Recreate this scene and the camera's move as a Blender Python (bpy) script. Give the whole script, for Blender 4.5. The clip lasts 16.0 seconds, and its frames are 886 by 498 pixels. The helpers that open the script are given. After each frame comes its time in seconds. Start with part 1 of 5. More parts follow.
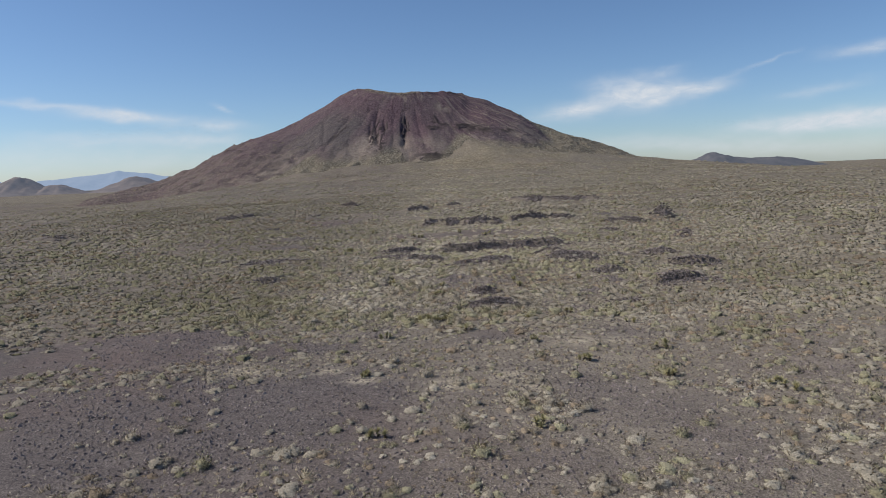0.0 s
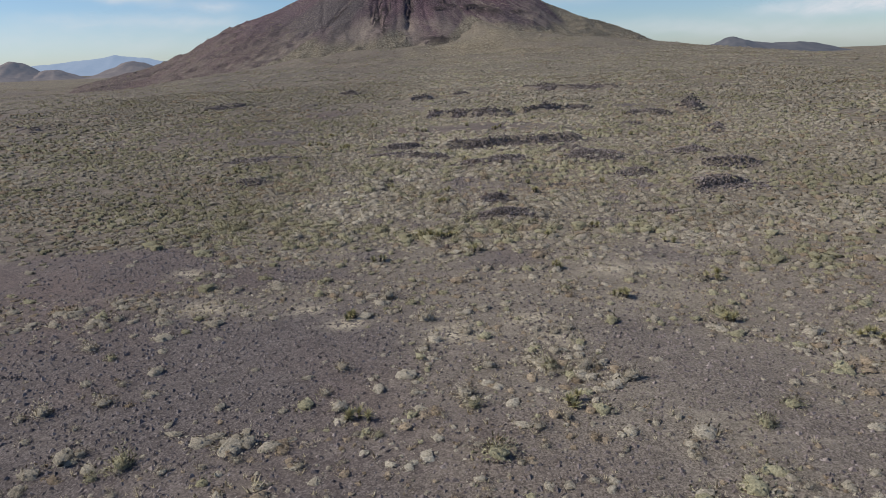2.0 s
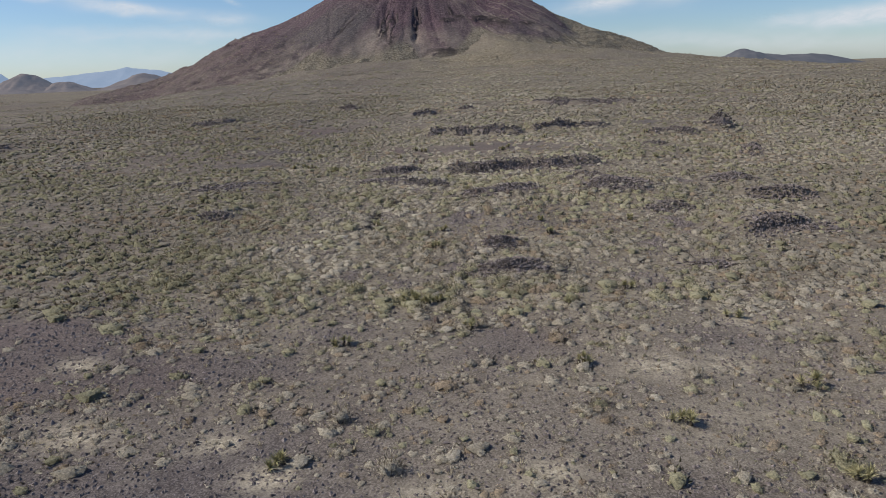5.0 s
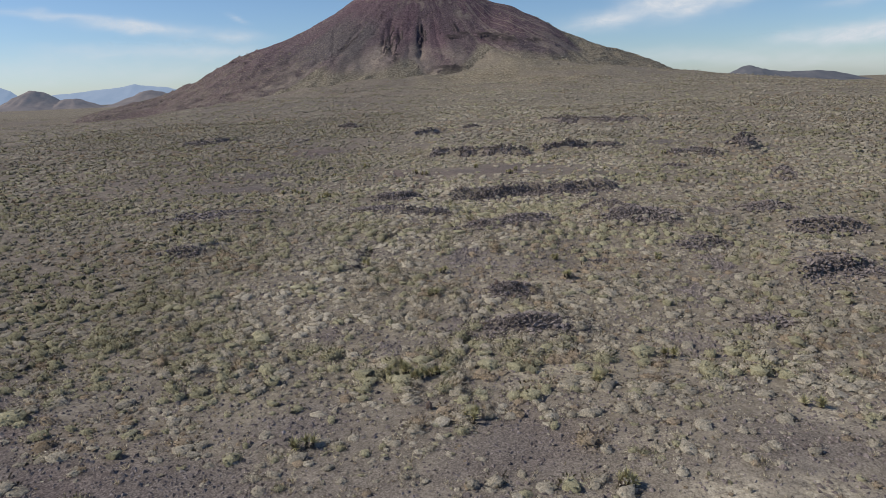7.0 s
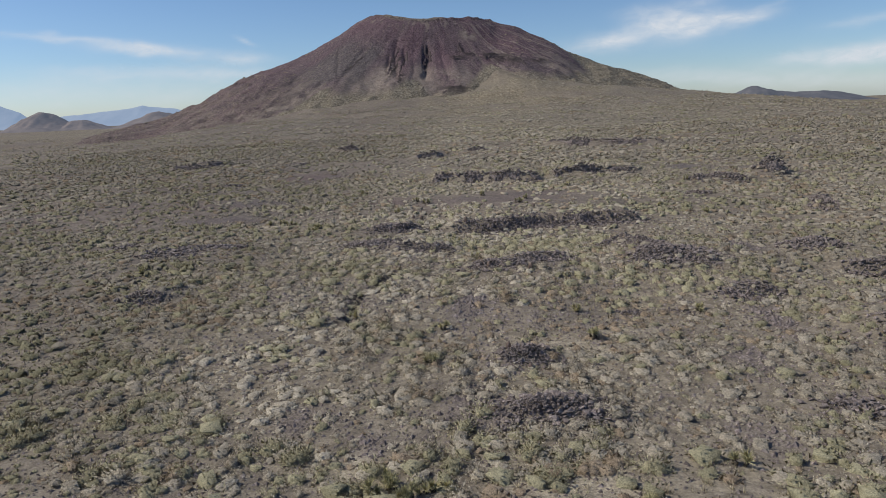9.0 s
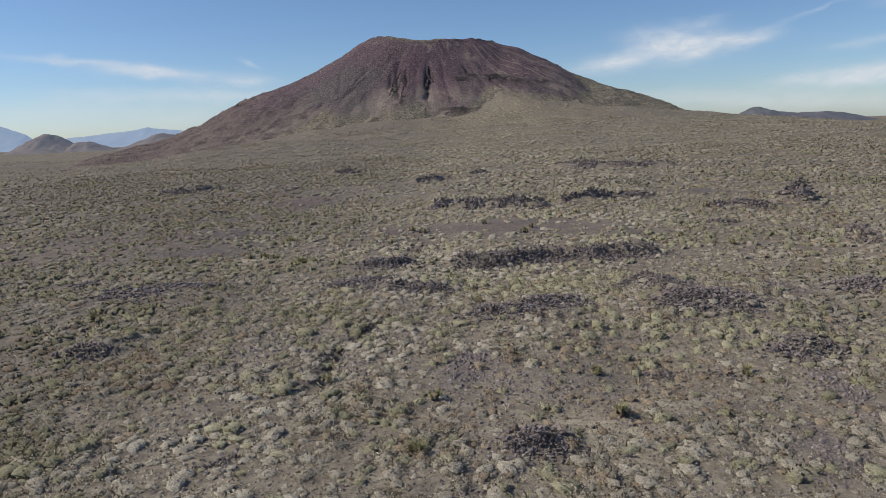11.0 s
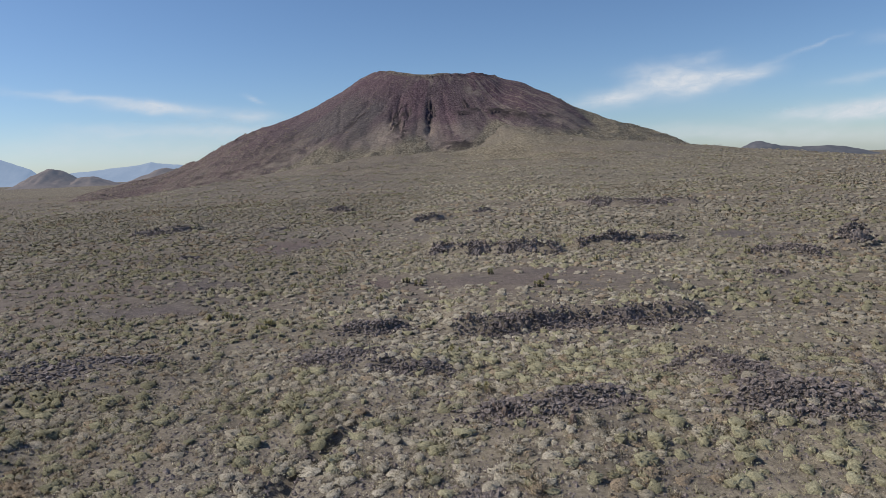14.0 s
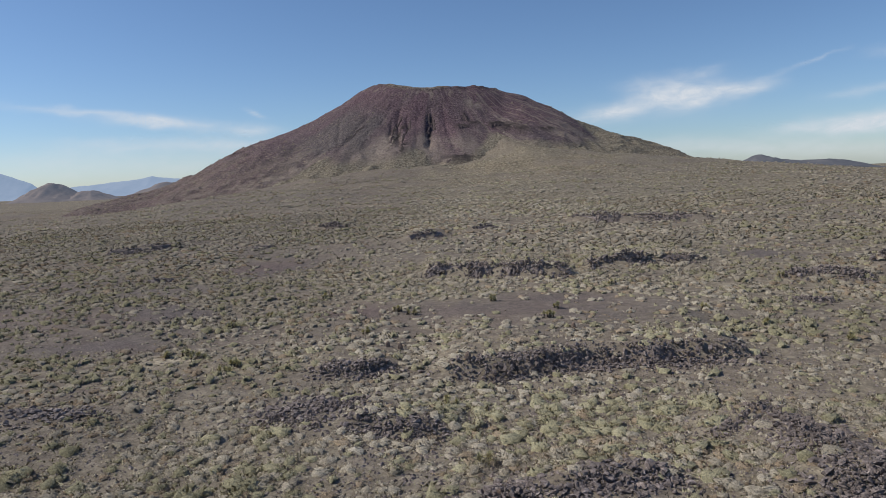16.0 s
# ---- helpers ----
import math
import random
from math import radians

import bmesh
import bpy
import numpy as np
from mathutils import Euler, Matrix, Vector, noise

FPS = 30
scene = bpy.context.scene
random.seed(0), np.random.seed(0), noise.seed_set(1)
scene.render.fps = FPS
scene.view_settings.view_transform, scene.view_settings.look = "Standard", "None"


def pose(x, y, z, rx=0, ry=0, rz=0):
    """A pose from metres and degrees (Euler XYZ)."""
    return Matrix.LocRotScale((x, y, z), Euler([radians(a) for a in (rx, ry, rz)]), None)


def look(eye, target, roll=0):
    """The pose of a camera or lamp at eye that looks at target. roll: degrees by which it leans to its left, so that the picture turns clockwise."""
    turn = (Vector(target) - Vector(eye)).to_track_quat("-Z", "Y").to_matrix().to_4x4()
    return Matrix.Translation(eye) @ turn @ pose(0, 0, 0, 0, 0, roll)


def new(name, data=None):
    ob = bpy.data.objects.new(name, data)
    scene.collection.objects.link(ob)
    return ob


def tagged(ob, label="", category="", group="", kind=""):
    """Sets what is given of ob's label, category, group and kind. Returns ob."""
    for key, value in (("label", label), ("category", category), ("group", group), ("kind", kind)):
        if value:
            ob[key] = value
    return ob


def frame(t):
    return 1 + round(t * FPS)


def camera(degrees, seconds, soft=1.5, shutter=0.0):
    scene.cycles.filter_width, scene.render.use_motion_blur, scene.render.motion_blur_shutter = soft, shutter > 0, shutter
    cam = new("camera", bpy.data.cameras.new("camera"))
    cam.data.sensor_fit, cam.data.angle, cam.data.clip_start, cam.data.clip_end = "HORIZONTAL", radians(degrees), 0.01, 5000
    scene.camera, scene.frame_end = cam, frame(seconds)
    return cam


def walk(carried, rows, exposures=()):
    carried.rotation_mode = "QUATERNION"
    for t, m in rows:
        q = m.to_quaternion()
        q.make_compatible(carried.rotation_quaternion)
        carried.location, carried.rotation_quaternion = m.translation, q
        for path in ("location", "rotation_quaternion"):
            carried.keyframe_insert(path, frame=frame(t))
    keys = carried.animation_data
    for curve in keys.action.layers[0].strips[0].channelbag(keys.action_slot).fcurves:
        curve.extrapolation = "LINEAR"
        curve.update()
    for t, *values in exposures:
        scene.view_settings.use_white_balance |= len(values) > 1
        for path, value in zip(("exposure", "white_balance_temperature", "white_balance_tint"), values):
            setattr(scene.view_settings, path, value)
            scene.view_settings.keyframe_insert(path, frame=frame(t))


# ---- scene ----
cam = camera(66.8, 16.0, soft=0.8)
METRES, EYE, TILT, LEAN, TURN = 77.3, 16.0, 0.55, 0.0, 0.0
ROWS = [
    (0.0, 0.0, 0.0, 0.0, -0.29, -7.21, 2.26),
    (0.5, 0.0002, 0.0356, -0.0004, -0.12, -9.57, 2.26),
    (1.0, 0.0004, 0.0715, -0.0012, 0.02, -12.03, 2.26),
    (1.5, 0.0012, 0.1067, -0.0014, 0.15, -14.54, 2.21),
    (2.0, 0.0022, 0.1409, -0.0012, 0.26, -16.58, 2.13),
    (2.5, 0.0037, 0.1734, -0.0014, 0.39, -16.52, 2.14),
    (3.0, 0.0061, 0.205, -0.0015, 0.55, -16.38, 2.12),
    (3.5, 0.0092, 0.2362, -0.002, 0.68, -16.21, 2.13),
    (4.0, 0.0126, 0.2669, -0.0023, 0.82, -16.04, 2.14),
    (6.5, 0.0239, 0.4197, -0.0041, 1.38, -14.63, 2.15),
    (7.0, 0.0234, 0.4516, -0.0041, 1.51, -14.23, 2.18),
    (7.5, 0.0231, 0.4837, -0.0044, 1.61, -13.8, 2.22),
    (8.0, 0.023, 0.5149, -0.0047, 1.74, -13.37, 2.24),
    (8.5, 0.0235, 0.5455, -0.005, 1.85, -12.94, 2.27),
    (9.0, 0.0248, 0.5757, -0.0051, 1.98, -12.52, 2.28),
    (11.5, 0.0301, 0.7211, -0.0064, 2.29, -10.27, 2.4),
    (12.0, 0.03, 0.7516, -0.0066, 2.33, -9.76, 2.43),
    (12.5, 0.0293, 0.782, -0.0066, 2.36, -9.31, 2.45),
    (13.0, 0.0285, 0.813, -0.0066, 2.39, -8.81, 2.46),
    (13.5, 0.028, 0.8446, -0.0068, 2.43, -8.34, 2.46),
    (14.0, 0.0274, 0.8764, -0.0073, 2.45, -7.89, 2.46),
    (14.5, 0.0268, 0.9082, -0.0082, 2.46, -7.51, 2.48),
    (15.0, 0.0266, 0.9393, -0.0089, 2.47, -7.17, 2.48),
    (15.5, 0.0271, 0.9693, -0.0091, 2.48, -6.92, 2.49),
    (16.0, 0.0286, 0.9987, -0.0098, 2.51, -6.73, 2.5),
]
walk(cam, [(t, pose(0, 0, EYE, TILT, LEAN, TURN) @ pose(METRES * x, METRES * y, METRES * z, 90 + pitch, roll, yaw)) for t, x, y, z, yaw, pitch, roll in ROWS])

# ---- noise and the shape of the land ----
def lattice(ix, iy, seed):
    h = (ix.astype(np.int64) * 374761393 + iy.astype(np.int64) * 668265263 + seed * 974634777) & 0xFFFFFFFF
    h = ((h ^ (h >> 13)) * 1274126177) & 0xFFFFFFFF
    h = ((h ^ (h >> 16)) * 2246822519) & 0xFFFFFFFF
    return ((h ^ (h >> 15)) & 0xFFFFFF) / float(0xFFFFFF)


def value_noise(x, y, seed=0):
    x, y = np.asarray(x, float), np.asarray(y, float)
    ix, iy = np.floor(x), np.floor(y)
    fx, fy = x - ix, y - iy
    fx, fy = fx * fx * (3 - 2 * fx), fy * fy * (3 - 2 * fy)
    a, b = lattice(ix, iy, seed), lattice(ix + 1, iy, seed)
    c, d = lattice(ix, iy + 1, seed), lattice(ix + 1, iy + 1, seed)
    return (a + (b - a) * fx) * (1 - fy) + (c + (d - c) * fx) * fy


def fbm(x, y, seed=0, octaves=4):
    """Layered noise in about -1..1."""
    total, amp, norm = 0.0, 1.0, 0.0
    for k in range(octaves):
        total = total + amp * (value_noise(x * 2**k + 17.3 * k, y * 2**k - 9.1 * k, seed + k) * 2 - 1)
        norm += amp
        amp *= 0.5
    return total / norm * 1.5


def smooth(a, b, v):
    k = np.clip((v - a) / (b - a), 0, 1)
    return k * k * (3 - 2 * k)


CONE = (-31.0, 738.0)
RISE_Y = (-300, 0, 35, 60, 78, 95, 112, 130, 150, 175, 240, 330, 430, 520, 640, 900, 1500, 5000)
RISE_Z = (0.5, 0.6, 0.8, 0.7, -0.2, 0.1, 0.7, 1.0, 1.8, 3.0, 5.4, 7.5, 9.5, 10.5, 10.5, 7.0, -2.0, -12.0)
# low swells and hollows of the old flows: middle, half widths, height
SWELLS = ((23, 109, 10, 9, 1.4), (32, 89, 8, 9, 1.2), (14, 94, 5, 5, -0.7), (-29, 117, 10, 7, 0.7), (-8, 119, 5, 4, 0.8), (7.5, 106, 4, 4, 0.7), (-27, 66, 8, 6, 0.6), (22, 52, 8, 12, -0.4))


def apron(x, y):
    """The skirt of old lava and cinder that rises towards the cone, with one ridge that reaches out of it."""
    dx, dy = x - CONE[0], y - CONE[1]
    r, th = np.hypot(dx, dy), np.arctan2(dx, -dy)
    side = 0.08 + 0.60 * smooth(-1.0, -0.2, th) + 0.25 * smooth(0.1, 0.5, th) - 0.25 * smooth(0.7, 1.5, th)
    skirt = 20 * side * np.clip((480 - r) / 300, 0, 1.2) ** 1.9
    ax, ay, bx, by = 28.0, 600.0, 90.0, 400.0
    lx, ly = bx - ax, by - ay
    s = ((x - ax) * lx + (y - ay) * ly) / (lx * lx + ly * ly)
    off = np.hypot(x - ax - s * lx, y - ay - s * ly)
    east = np.where((x - ax) * ly - (y - ay) * lx < 0, 1.7, 1.0)
    ridge = 8.5 * np.exp(-off / (20 + 50 * np.clip(s, 0, 1.5)) / east) * np.clip(1.0 - 1.15 * s, 0, 1.3) ** 1.3 * smooth(-0.8, -0.15, s)
    hollow = -3.5 * np.exp(-((x + 22) / 38) ** 2 - ((y - 585) / 38) ** 2)
    hummock = 1.5 * fbm(x / 26, y / 17, 15, 3) * smooth(400, 260, r)
    return skirt + ridge + hollow + hummock


# edges of old lava flows: the line from west to east, the step up behind it, and how far back it fades
SCARPS = ((((-0.4, 127.8), (3.1, 127.5), (6.6, 128.8), (9.4, 129.8), (12.6, 130.4), (16.8, 129.9), (22.8, 130.2)), 1.1, 15),
          (((-4.5, 169), (1.2, 168), (7.9, 165), (13.9, 163.8)), 1.5, 16), (((17.1, 167.5), (20.3, 168.5), (25.4, 169.5), (33, 169.8)), 1.0, 14),
          (((-10.7, 204), (-4.1, 208.6)), 1.2, 14), (((-29.2, 101.6), (-26.7, 101.3), (-25.1, 101.5)), 0.75, 6), (((27.4, 85.6), (30.8, 87.2), (34.3, 87.9)), 0.7, 8),
          (((-5.7, 117.1), (-3.4, 116.3), (-0.3, 116.2)), 0.65, 6), (((-10.8, 128.8), (-7.5, 128.6), (-5.1, 130.6)), 0.6, 8), (((23.6, 228), (36, 223), (51, 218.5)), 1.2, 14),
          (((-67.3, 200.6), (-56.5, 205.7)), 1.0, 10), (((-102, 170), (-95, 167.8)), 1.0, 10), (((6.2, 107.6), (8.1, 107.8), (11.2, 108.6)), 0.55, 5),
          (((35.8, 104.9), (42, 102.8)), 0.9, 8), (((22.2, 97.3), (25.8, 97.3)), 0.5, 5), (((-35.6, 236), (-29.3, 235.2)), 1.2, 10))
# heaps of broken lava: middle, half widths, height
HEAPS = ((6.4, 77.6, 2.8, 1.6, 1.0), (5.1, 85.0, 1.8, 1.3, 0.75), (20.2, 106.6, 4.6, 2.6, 0.8), (3.9, 107.0, 2.2, 1.7, 0.5), (18.8, 111.0, 1.8, 3.4, 0.6),
         (52.2, 159.2, 3.4, 2.6, 2.0), (42.5, 156, 6.5, 2.6, 0.8), (17.6, 116.4, 2.4, 2.2, 0.6), (36, 112.4, 3.2, 2.0, 0.9), (49.2, 135, 3.2, 5.0, 0.6))
# the long crack between the shrubs
CRACK = ((-8.6, -7.8, -7.2, -7.4, -6.8, -5.7, -4.4), (88.5, 90.6, 94.8, 98.7, 101.6, 104.6, 107.5))


def lava_steps(x, y):
    z = 0.0
    for line, h, back in SCARPS:
        xs, ys = [p[0] for p in line], [p[1] for p in line]
        dy = y - np.interp(x, xs, ys) + 0.5 * fbm(x / 2.2, 0 * x + h, 19, 2)
        z = z + h * smooth(-0.7, 0.35, dy) * np.exp(-(np.clip(dy, 0, None) / back) ** 2) * smooth(xs[0] - 1.8, xs[0] + 1.2, x) * smooth(xs[-1] + 1.8, xs[-1] - 1.2, x)
    for cx, cy, rx, ry, h in HEAPS:
        z = z + h * np.exp(-((x - cx) / rx) ** 2 - ((y - cy) / ry) ** 2)
    side = x - np.interp(y, CRACK[1], CRACK[0]) + 0.25 * fbm(y / 2.0, 0 * y, 23, 2)
    return z + (0.35 * smooth(-0.2, 0.3, side) * np.exp(-(np.clip(side, 0, None) / 5) ** 2) - 0.72 * np.exp(-((side + 0.35) / 0.55) ** 2)) * smooth(88, 97, y) * smooth(109, 105, y)


def land(x, y):
    """The height of the open ground."""
    x, y = np.asarray(x, float), np.asarray(y, float)
    z = np.interp(y, RISE_Y, RISE_Z)
    far = np.hypot(x, y)
    z = z - 9.0 * smooth(30, 260, -x) * smooth(150, 450, y) - 2 * smooth(40, 250, -x) - 3 * smooth(300, 1500, -x) + 0.6 * smooth(30, 90, x) - 6.5 * smooth(110, 350, x) - 8 * smooth(500, 1500, x)
    for cx, cy, rx, ry, h in SWELLS:
        z = z + h * np.exp(-((x - cx) / rx) ** 2 - ((y - cy) / ry) ** 2)
    z = z + apron(x, y) + lava_steps(x, y)
    z = z + 0.55 * fbm(x / 38, y / 30, 5, 3) * (1 + smooth(150, 500, far)) + 0.16 * fbm(x / 7, y / 6, 9, 3)
    return z + 2.0 * fbm(x / 160, y / 120, 11, 3) * smooth(180, 700, far)


PROFILE_R = (0, 30, 50, 59, 75, 100, 137, 175, 210, 257, 290, 340, 420)
PROFILE_Z = (84, 87, 92, 95, 88, 76, 62, 48, 36, 19, 10, 0, -14)
# gullies of the face: radii, bearings along them, depth, half width in metres
GULLIES = (((84, 104, 128, 154), (-0.315, -0.262, -0.185, -0.132), 3.4, 3.7), ((92, 108, 128), (-0.225, -0.172, -0.165), 3.1, 2.8),
           ((84, 103, 132, 148), (0.0, 0.018, -0.004, 0.004), 4.1, 3.9), ((88, 104, 124), (-0.03, -0.02, -0.012), 2.7, 2.8), ((100, 119, 146), (-0.32, -0.266, -0.20), 2.2, 2.5),
           ((100, 117, 152, 170), (-0.55, -0.52, -0.455, -0.41), 1.8, 3.0), ((112, 130, 152), (-0.76, -0.62, -0.48), 1.5, 2.8), ((86, 112, 140), (-0.80, -0.75, -0.70), 1.1, 3.4),
           ((90, 104), (0.29, 0.27), 1.5, 2.1), ((80, 120, 160), (0.12, 0.125, 0.13), 1.1, 3.0), ((78, 110, 150), (-0.12, -0.09, -0.06), 0.8, 2.5), ((76, 120), (-0.42, -0.37), 0.8, 2.8),
           ((120, 215), (-1.0, -0.98), 1.8, 8.0), ((150, 205), (-0.72, -0.69), 2.0, 8.0))


def cone_height(x, y):
    dx, dy = x - CONE[0], y - CONE[1]
    r, th = np.hypot(dx, dy), np.arctan2(dx, -dy)
    front = np.exp(-(th / 0.9) ** 2)
    reff = r * (1 + 0.42 * front * smooth(40, 110, r))
    z = np.interp(reff, PROFILE_R, PROFILE_Z)
    z = z + (4 + 6 * smooth(140, 62, r)) * smooth(10, -75, dx) * smooth(300, 180, r)
    # the full shoulder on the east, and the uneven foot on the west
    z = z + 5.0 * smooth(58, 82, dx) * smooth(138, 104, dx) + 2.5 * np.exp(-((dx + 165) / 28) ** 2) - 2.5 * np.exp(-((dx + 212) / 16) ** 2) + 4.0 * np.exp(-((dx + 262) / 24) ** 2)
    for radii, bearings, depth, width in GULLIES:
        way = np.interp(r, radii, bearings) + 0.010 * fbm(r / 11, bearings[0] * 40 + 0 * r, 31, 3)
        off = np.abs(th - way) * r / (0.72 * width)
        z = z - 0.8 * depth * np.exp(-off ** 1.4) * smooth(radii[0] - 4, radii[0] + 12, r) * smooth(radii[-1] + 6, radii[-1] - 12, r)
    for b, h in ((-0.13, 5.0), (0.16, 3.5), (-0.42, 3.0)):
        z = z + h * np.exp(-((th - b) / 0.10) ** 2) * smooth(105, 140, r) * smooth(210, 150, r)
    ribs = 1 - np.abs(fbm(th * 13, r / 90, 41, 4))
    z = z - 0.6 * (1 - ribs) * smooth(66, 115, r) * smooth(330, 200, r)
    return z + 1.3 * fbm(x / 22, y / 22, 43, 4) + (0.5 + 1.3 * smooth(140, 190, r)) * fbm(x / 8, y / 8, 47, 3) + 3.0 * smooth(120, 190, r) * (fbm(th * 3.2, r / 70, 53, 2) - 0.4) * smooth(-0.2, -0.5, th)

# ---- world and light ----
SUN_AZ, SUN_EL = radians(-88), radians(43)
world = bpy.data.worlds.new("sky")
world.use_nodes = True
scene.world = world
wt = world.node_tree
sky = wt.nodes.new("ShaderNodeTexSky")
sky.sky_type = "NISHITA"
sky.sun_disc = False
sky.sun_elevation, sky.sun_rotation = SUN_EL, SUN_AZ
sky.altitude, sky.air_density, sky.dust_density, sky.ozone_density = 1600, 1.0, 1.2, 6.0
wt.nodes["Background"].inputs["Strength"].default_value = 0.105
wt.links.new(sky.outputs[0], wt.nodes["Background"].inputs["Color"])
sun = new("sun", bpy.data.lights.new("sun", "SUN"))
sun.data.energy, sun.data.angle, sun.data.color = 3.85, radians(0.55), (1.0, 0.935, 0.81)
sun_way = Vector((math.sin(SUN_AZ) * math.cos(SUN_EL), math.cos(SUN_AZ) * math.cos(SUN_EL), math.sin(SUN_EL)))
sun.matrix_world = look(sun_way * 100, (0, 0, 0))
scene.view_settings.exposure = 0.0


# ---- materials ----
class Nodes:
    """A short way to write a node material."""

    def __init__(self, name, rough=0.9, spec=0.2):
        self.mat = bpy.data.materials.new(name)
        self.mat.use_nodes = True
        self.t = self.mat.node_tree
        self.bsdf = self.t.nodes["Principled BSDF"]
        self.bsdf.inputs["Roughness"].default_value = rough
        self.bsdf.inputs["Specular IOR Level"].default_value = spec
        self.co = self.t.nodes.new("ShaderNodeTexCoord").outputs["Object"]

    def put(self, socket, value):
        if isinstance(value, bpy.types.NodeSocket):
            self.t.links.new(value, socket)
        else:
            socket.default_value = value

    def noise(self, scale, detail=4, rough=0.6, co=None, stretch=None, distort=0.0):
        n = self.t.nodes.new("ShaderNodeTexNoise")
        n.inputs["Scale"].default_value, n.inputs["Detail"].default_value = scale, detail
        n.inputs["Roughness"].default_value, n.inputs["Distortion"].default_value = rough, distort
        src = co or self.co
        if stretch:
            m = self.t.nodes.new("ShaderNodeMapping")
            m.inputs["Scale"].default_value = stretch
            self.t.links.new(src, m.inputs["Vector"])
            src = m.outputs[0]
        self.t.links.new(src, n.inputs["Vector"])
        return n.outputs[0]

    def voronoi(self, scale, feature="F1", out="Distance"):
        n = self.t.nodes.new("ShaderNodeTexVoronoi")
        n.feature = feature
        n.inputs["Scale"].default_value = scale
        self.t.links.new(self.co, n.inputs["Vector"])
        return n.outputs[out]

    def attr(self, name):
        n = self.t.nodes.new("ShaderNodeAttribute")
        n.attribute_name = name
        return n.outputs["Fac"]

    def random(self):
        return self.t.nodes.new("ShaderNodeObjectInfo").outputs["Random"]

    def ramp(self, fac, *stops):
        n = self.t.nodes.new("ShaderNodeValToRGB")
        e = n.color_ramp.elements
        while len(e) < len(stops):
            e.new(0.5)
        for k, (pos, col) in enumerate(stops):
            e[k].position = pos
            e[k].color = (*col, 1) if not isinstance(col, (int, float)) else (col, col, col, 1)
        self.t.links.new(fac, n.inputs[0])
        return n.outputs[0]

    def mix(self, fac, a, b, mode="MIX"):
        n = self.t.nodes.new("ShaderNodeMix")
        n.data_type, n.blend_type = "RGBA", mode
        self.put(n.inputs[0], fac)
        self.put(n.inputs[6], a if isinstance(a, bpy.types.NodeSocket) else (*a, 1))
        self.put(n.inputs[7], b if isinstance(b, bpy.types.NodeSocket) else (*b, 1))
        return n.outputs[2]

    def math(self, op, a, b=0.0):
        n = self.t.nodes.new("ShaderNodeMath")
        n.operation = op
        self.put(n.inputs[0], a)
        self.put(n.inputs[1], b)
        return n.outputs[0]

    def colour(self, c):
        self.put(self.bsdf.inputs["Base Color"], c)
        return self

    def bump(self, height, strength=0.5, distance=0.1):
        n = self.t.nodes.new("ShaderNodeBump")
        n.inputs["Strength"].default_value, n.inputs["Distance"].default_value = strength, distance
        self.t.links.new(height, n.inputs["Height"])
        self.t.links.new(n.outputs[0], self.bsdf.inputs["Normal"])
        return self.mat


def ground_material():
    n = Nodes("desert_ground", 0.95, 0.1)
    grain = n.noise(11.0, 5, 0.7)
    pebble = n.voronoi(15.0, out="Color")
    pebble = n.math("ADD", n.math("MULTIPLY", pebble, 0.45), n.math("MULTIPLY", grain, 0.6))
    # dark volcanic gravel with reddish and grey grains
    gravel = n.ramp(pebble, (0.34, (0.074, 0.062, 0.061)), (0.52, (0.118, 0.099, 0.095)), (0.74, (0.22, 0.19, 0.178)))
    red = n.ramp(n.noise(0.045, 3), (0.45, 0.0), (0.70, 0.7))
    gravel = n.mix(red, gravel, n.mix(1.0, gravel, (1.14, 0.98, 0.93), "MULTIPLY"))
    # paler stony soil where plants grow
    soil = n.ramp(pebble, (0.34, (0.110, 0.093, 0.077)), (0.52, (0.196, 0.167, 0.139)), (0.70, (0.295, 0.254, 0.212)))
    col = n.mix(n.attr("soil"), gravel, soil)
    # pale sand and dead grass between the plants
    litter = n.ramp(n.noise(2.2, 6, 0.75), (0.3, (0.15, 0.124, 0.092)), (0.55, (0.26, 0.22, 0.165)), (0.8, (0.46, 0.40, 0.305)))
    patch = n.math("MULTIPLY", n.attr("litter"), n.ramp(n.noise(0.9, 6, 0.75), (0.42, 0.0), (0.60, 1.0)))
    col = n.mix(patch, col, litter)
    straw = n.ramp(n.noise(6.0, 6, 0.8), (0.35, (0.22, 0.18, 0.13)), (0.65, (0.62, 0.55, 0.43)))
    col = n.mix(n.math("MULTIPLY", n.attr("pale"), n.ramp(n.noise(1.7, 6, 0.8), (0.40, 0.0), (0.52, 1.0))), col, straw)
    # far scrub, too small to be plants of its own; dark specks also paint its shadows
    scrub = n.ramp(n.noise(0.75, 5, 0.78), (0.43, (0.078, 0.067, 0.050)), (0.5, (0.184, 0.160, 0.118)), (0.57, (0.31, 0.272, 0.203)))
    warm = n.ramp(n.noise(0.006, 3), (0.4, 0.0), (0.65, 1.0))
    scrub = n.mix(warm, scrub, n.mix(1.0, scrub, (1.03, 0.98, 0.93), "MULTIPLY"))
    col = n.mix(n.attr("scrub"), col, scrub)
    blotch = n.ramp(n.noise(1.1, 5, 0.7), (0.36, 0.74), (0.64, 1.26))
    col = n.mix(0.55, col, n.mix(1.0, col, blotch, "MULTIPLY"))
    n.colour(col)
    return n.bump(n.math("ADD", n.noise(12.0, 5, 0.75), n.math("MULTIPLY", n.voronoi(15.0), -0.6)), 0.45, 0.05)


